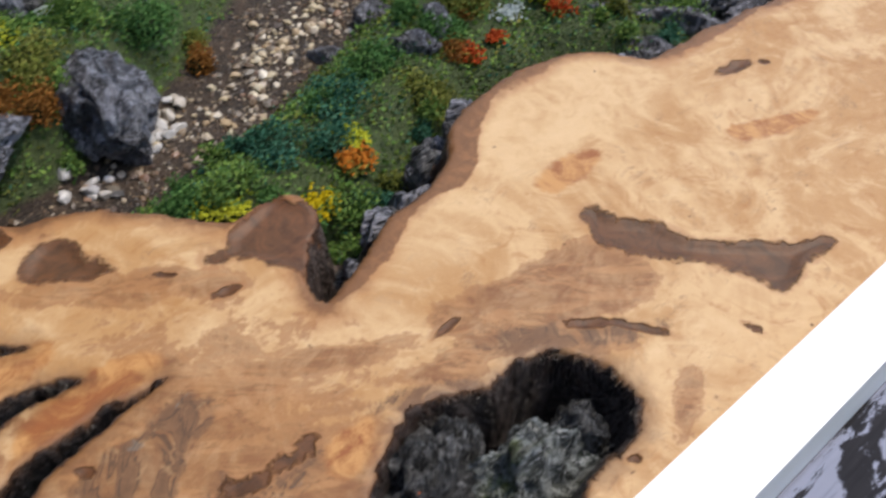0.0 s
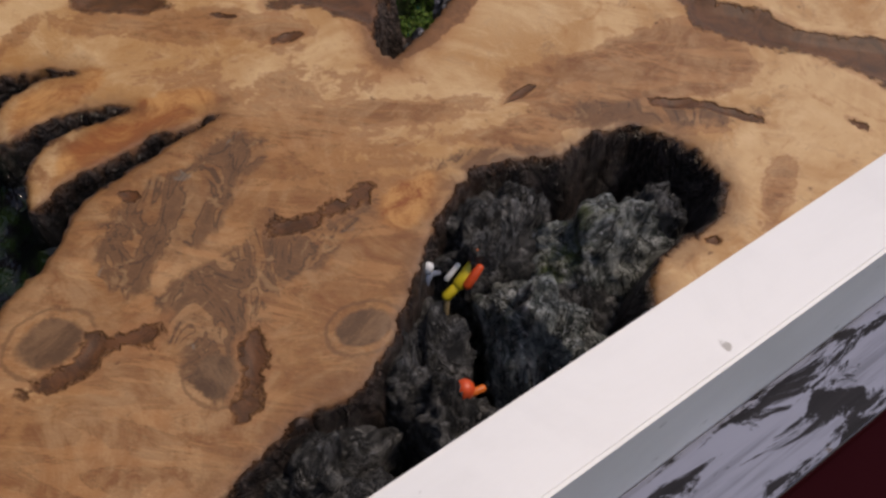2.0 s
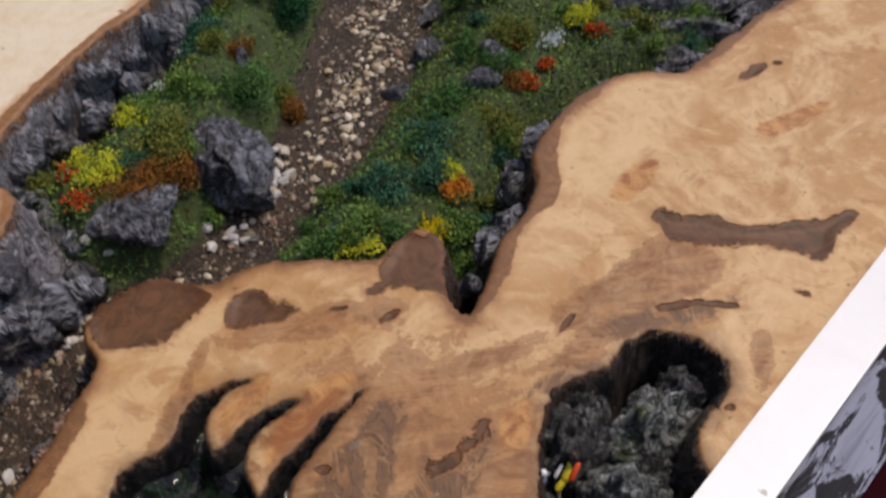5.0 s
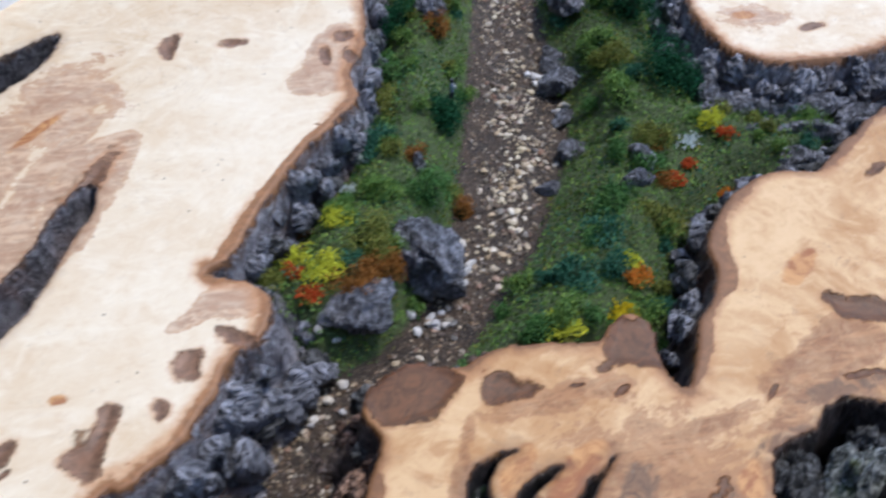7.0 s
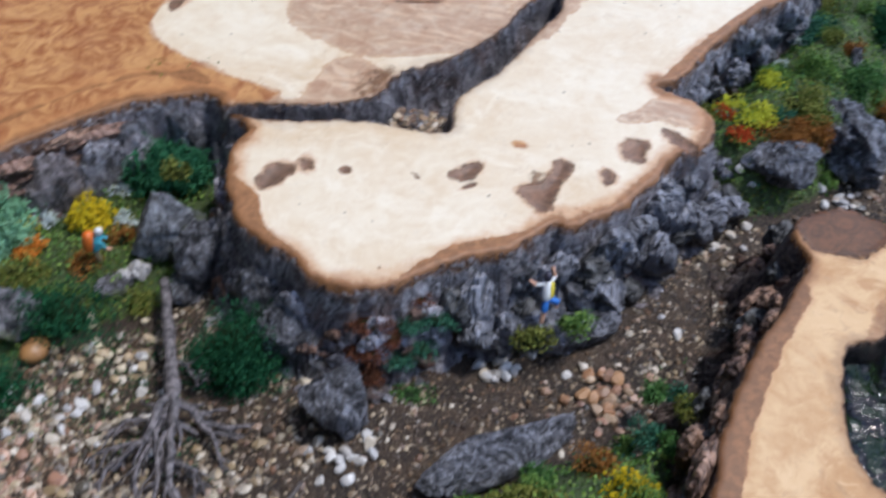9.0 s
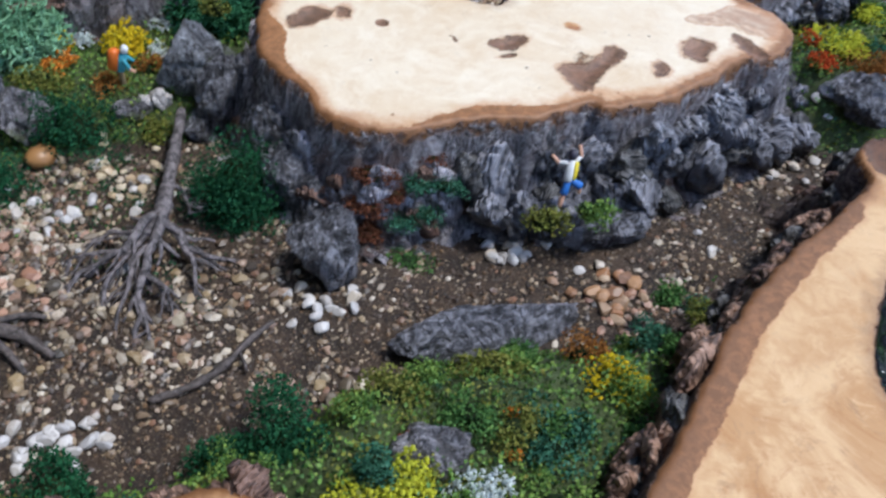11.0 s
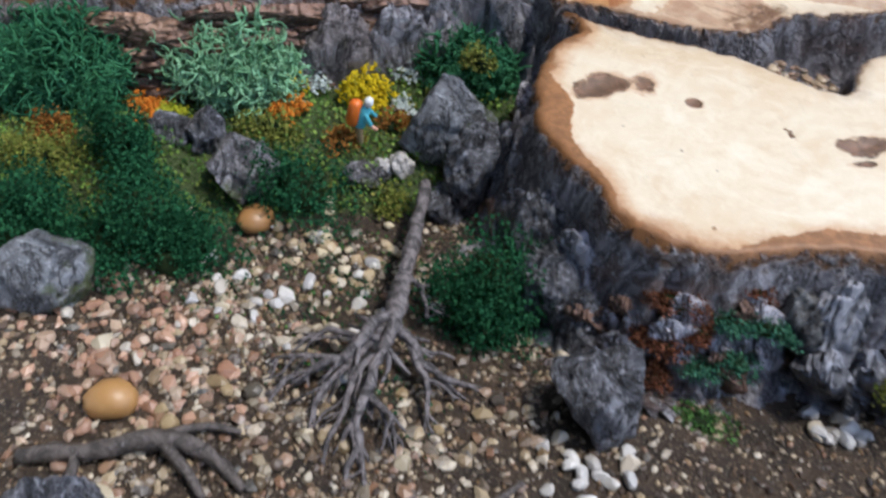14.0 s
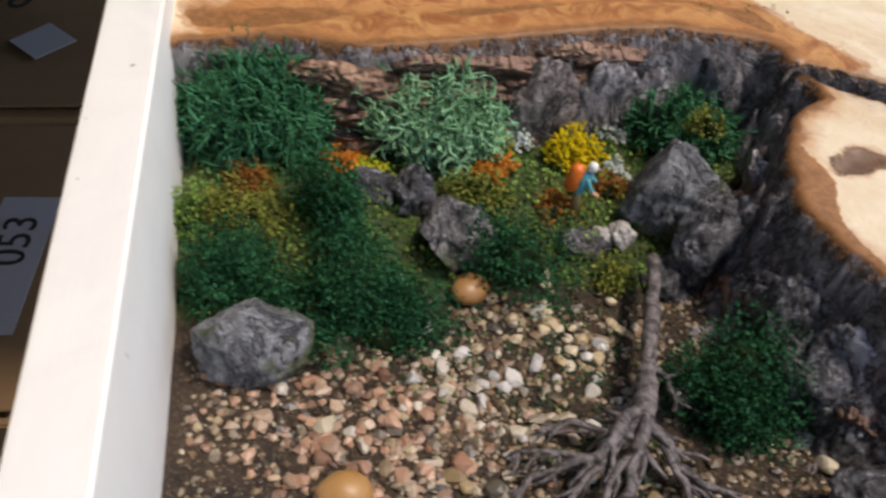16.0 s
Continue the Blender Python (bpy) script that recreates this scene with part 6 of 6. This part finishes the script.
branch_thing("branch", [("stem", [(-426, -42, 2), (-412, -32, 3), (-400, -20, 4), (-388, -14, 3), (-372, -16, 1.5)], [2.2, 2.6, 2.8, 2.2, 1.2]), ("limb", [(-398, -19, 4), (-386, -21, 3), (-376, -25, 1)], [1.8, 1.5, 0.9]), ("limb", [(-402, -22, 4), (-393, -9, 3), (-384, -4, 2)], [1.6, 1.3, 0.8]), ("limb", [(-414, -33, 3), (-408, -41, 2)], [1.6, 1.0])], BLACKWOOD, "forked dark branch lying on the gravel")

# ---------------------------------------------------------------- pond
def make_pond():
    xs, ys = np.arange(-142, -50, 1.2), np.arange(20, 138, 1.2)
    x, y = np.meshgrid(xs, ys)
    z = 32 + 1.6 * fbm(x / 11, y / 11, 0, 51) + 0.7 * fbm(x / 4.2, y / 4.2, 0, 52, 3) + 5 * smooth(-10, 0, signed(POND_HOLE, x, y, 3))
    ok = (signed(POND_HOLE, x, y, 3) < 2.5).ravel()
    n = np.arange(x.size).reshape(x.shape)
    f = np.stack([n[:-1, :-1], n[:-1, 1:], n[1:, 1:], n[1:, :-1]], -1).reshape(-1, 4)
    f = f[ok[f].all(1)]
    used, back = np.unique(f, return_inverse=True)
    me = mesh_from("pond", np.stack([x.ravel()[used], y.ravel()[used], z.ravel()[used]], 1) * MM, back.reshape(-1, 4), POND, shade=True)
    tagged(new("pond", me), "black and dark green wet resin pond with glints", "water", kind="structure")


make_pond()


# ---------------------------------------------------------------- painted miniature figurines, one plain mesh each
def figurine(x, y, z, turn, limbs, label, tilt=0.0, scale=1.0):
    """limbs: (start, end, radius, material) in mm of the figurine's own space."""
    verts, faces, slots, mats = [], [], [], []
    sv, sf = ico(2)
    for a, b, r, m in limbs:
        a, b = np.array(a, float), np.array(b, float)
        if m not in mats:
            mats.append(m)
        axis = b - a
        length = np.linalg.norm(axis)
        d = axis / length if length > 1e-6 else np.array([0, 0, 1.0])
        side = np.cross(d, (0.31, 0.95, 0.02))
        side /= np.linalg.norm(side)
        other = np.cross(d, side)
        pts = side * sv[:, :1] * r + other * sv[:, 1:2] * r + d * (sv[:, 2:3] * r + np.where(sv[:, 2:3] > 0, length, 0)) + a
        base = sum(len(v) for v in verts)
        verts.append(pts)
        faces += (sf + base).tolist()
        slots += [mats.index(m)] * len(sf)
    me = mesh_from("miniature_figurine", np.vstack(verts) * MM * scale, faces, *mats, shade=True, slots=slots)
    ob = new("miniature_figurine", me)
    ob.matrix_world = pose(x * MM, y * MM, z * MM, tilt, 0, turn)
    return tagged(ob, label, "figurine", "painted miniature figurines")


figurine(-238, 108, 26, 35, [((-3, 0, 0), (-1.5, 0, 5), 1.0, SKIN), ((-1.5, 0, 5), (0, 0.5, 9), 1.5, F_BLUE), ((4.5, 1, 4), (4, 0, 7), 0.9, SKIN), ((4, 0, 7), (0.5, 0.5, 9.5), 1.5, F_BLUE), ((0, 0.5, 10), (1.2, 1.0, 15), 1.9, F_WHITE), ((1.6, 0, 10.5), (2.6, 0.2, 15), 1.3, F_YELLOW),
                            ((1.2, 1, 15.5), (-3.5, 2, 16), 0.85, F_WHITE), ((-3.5, 2, 16), (-5.5, 2, 18.5), 0.8, SKIN), ((2.2, 1, 15.5), (5, 1.5, 17.5), 0.85, F_WHITE), ((5, 1.5, 17.5), (4.5, 2, 21), 0.8, SKIN), ((1.6, 1.2, 18.2), (1.7, 1.3, 18.9), 1.7, F_DARK)],
         "painted climbing figurine in blue trousers against grey bark", tilt=-22)
figurine(-427, 101, gz(-427, 101), -62, [((-1.2, 0, 0), (-0.8, 0.6, 7), 1.2, F_KHAKI), ((1.2, 0.8, 0), (0.8, 0.8, 7), 1.2, F_KHAKI), ((0, 0.8, 8), (0.2, 2.6, 14), 2.1, F_TEAL), ((0, -1.6, 9.5), (0, -0.6, 15), 2.7, F_ORANGE), ((1.8, 3, 13), (2.4, 5, 9), 0.8, F_TEAL), ((2.4, 5, 9), (2.2, 6.5, 8), 0.8, SKIN), ((-1.8, 3, 13), (-2.4, 5.5, 10), 0.8, F_TEAL), ((0.2, 3.8, 17), (0.2, 3.9, 17.6), 1.7, F_WHITE)],
         "painted hiker figurine with orange rucksack and blue shirt")
figurine(-74, 369, gz(-74, 369) + 15, 10, [((-1, 0, 0), (-0.6, 0, 5), 1.0, F_DARK), ((1, 0, 0), (0.6, 0, 5), 1.0, F_DARK), ((0, 0, 5), (0, 0.3, 10), 1.7, F_GREY), ((1.6, 0.5, 9), (3, 1.5, 6), 0.9, F_WHITE), ((0, 0.4, 13), (0, 0.4, 13.4), 1.5, F_DARK)], "dark grey walker figurine on the green bank", scale=0.85)
figurine(4, 89, 40, 40, [((-5, 0, 0), (-1, 0, 3), 1.5, F_YELLOW), ((-1, 0, 3), (3, 1, 6.5), 1.9, F_YELLOW), ((0, -2, 4.2), (4, -1.2, 8), 1.4, F_RED), ((3.5, 1.4, 8), (4.5, 1.5, 13), 0.7, F_ORANGE), ((-5, 0, 0), (-7, -3, -6), 0.9, F_KHAKI), ((-3, 3.2, 3), (0.5, 3.6, 6), 0.9, F_WHITE)], "yellow and red painted climbing figurine in the black cave", scale=0.8)
figurine(-4, 88, 40, 20, [((-2, 0, -2), (0, 0.5, 5), 2.0, F_GREY), ((0.4, 1.0, 8), (0.6, 1.0, 8.6), 1.6, F_WHITE), ((-2, 0, -2), (-3.5, -1, -8), 1.2, F_GREY), ((1, 1, 5), (4, 2, 3), 0.9, F_GREY)], "grey figurine with white helmet in the black cave", scale=0.8)
figurine(6, 62, 42, 15, [((-1.5, -1, -6), (0, 0, 0), 2.0, F_DARK), ((0, 0.3, 1.8), (0.3, 0.4, 2.6), 2.2, F_RED), ((1.5, 0, 0.8), (4, 0.5, 1.4), 0.9, F_ORANGE), ((-3, -3, -6), (-4, -6, -7), 1.5, F_GREY)], "dark figurine with an orange-red helmet in the cave")

# ---------------------------------------------------------------- beside the box: cardboard boxes in the shade


def carton(x, y, top, sx, sy, sz, turn, label, texts=(), papers=(), flaps=True):
    """An open-topped carton; top is the height of its upper face."""
    root = new("cardboard_box")
    root.empty_display_size = 0.05
    root.matrix_world = pose(x, y, top - sz, 0, 0, turn)
    body = under(new("body", box_mesh("body", sx, sy, sz, CARDBOARD, 0.002)), root)
    body.location = (0, 0, sz / 2)
    if flaps:
        for k in (-1, 1):
            flap = under(new("flap", box_mesh("flap", sx * 0.98, sy * 0.46, 0.003, CARDBOARD, 0.0008)), root)
            flap.matrix_local = pose(0, k * sy * 0.25, sz + 0.004, k * 4, 0, 0)
    for px, py, w, h, spin in papers:
        paper = under(new("paper_label", box_mesh("paper_label", w, h, 0.0008, LABEL, 0)), root)
        paper.matrix_local = pose(px, py, sz + 0.0125, 0, 0, spin)
    for body_text, px, py, size, spin in texts:
        cu = bpy.data.curves.new("print", "FONT")
        cu.body, cu.size, cu.extrude, cu.align_x, cu.align_y = body_text, size, 0.0003, "CENTER", "CENTER"
        cu.materials.append(INK)
        ob = under(new("print", cu), root)
        ob.matrix_local = pose(px, py, sz + 0.0135, 0, 0, spin)
    return tagged(root, label, "cardboard box", "cartons beside the box")


carton(-1.129, 0.142, -0.50, 0.26, 0.43, 0.27, 40, "brown cardboard carton with a grey paper label", [("053", 0.067, 0.008, 0.050, 90)], [(0.067, -0.022, 0.062, 0.195, 0)])
carton(-1.419, 0.442, -0.48, 0.36, 0.42, 0.29, 42, "brown cardboard carton with black print and a white diamond label", [("UP", -0.014, 0.062, 0.070, 245)], [(0.039, -0.062, 0.060, 0.060, 45)])
# two dark walls added only to keep sky light off the cartons
shade = new("wall_shade", box_mesh("wall_shade", 5.0, 0.08, 2.4, FLOOR, 0))
shade.matrix_world = pose(-1.08, -0.46, 0.42, 0, 0, -45)
tagged(shade, "dark wall added behind the cartons to keep light off them", "wall", kind="structure")
shade_end = new("wall_shade_end", box_mesh("wall_shade_end", 3.0, 0.08, 2.4, FLOOR, 0))
shade_end.matrix_world = pose(-1.75, 0.75, 0.42, 0, 0, 45)
tagged(shade_end, "dark end wall added to keep light off the cartons", "wall", kind="structure")
# overhead slabs out of view, added to block sun and sky from the cartons
shade_roof = new("ceiling", box_mesh("ceiling", 5.0, 2.6, 0.06, FLOOR, 0))
shade_roof.matrix_world = pose(-1.431, -0.811, 0.53, 0, 0, -45)
tagged(shade_roof, "unseen dark slab added overhead to shade the cartons", "ceiling", kind="structure")
shade_annex = new("ceiling", box_mesh("ceiling", 2.12, 0.775, 0.06, FLOOR, 0))
shade_annex.matrix_world = pose(-1.095, 1.254, 0.53, 0, 0, -45)
tagged(shade_annex, "unseen dark slab added overhead to shade the cartons", "ceiling", kind="structure")
# panel added under the box's left edge to block light reaching the cartons
bench = new("shade_panel", box_mesh("shade_panel", 0.62, 0.02, 0.72, FLOOR, 0.001))
bench.matrix_world = pose(-0.458, -0.041, -0.38, 0, 0, -45)
tagged(bench, "dark panel added under the box to keep light off the cartons", "bench", kind="structure")
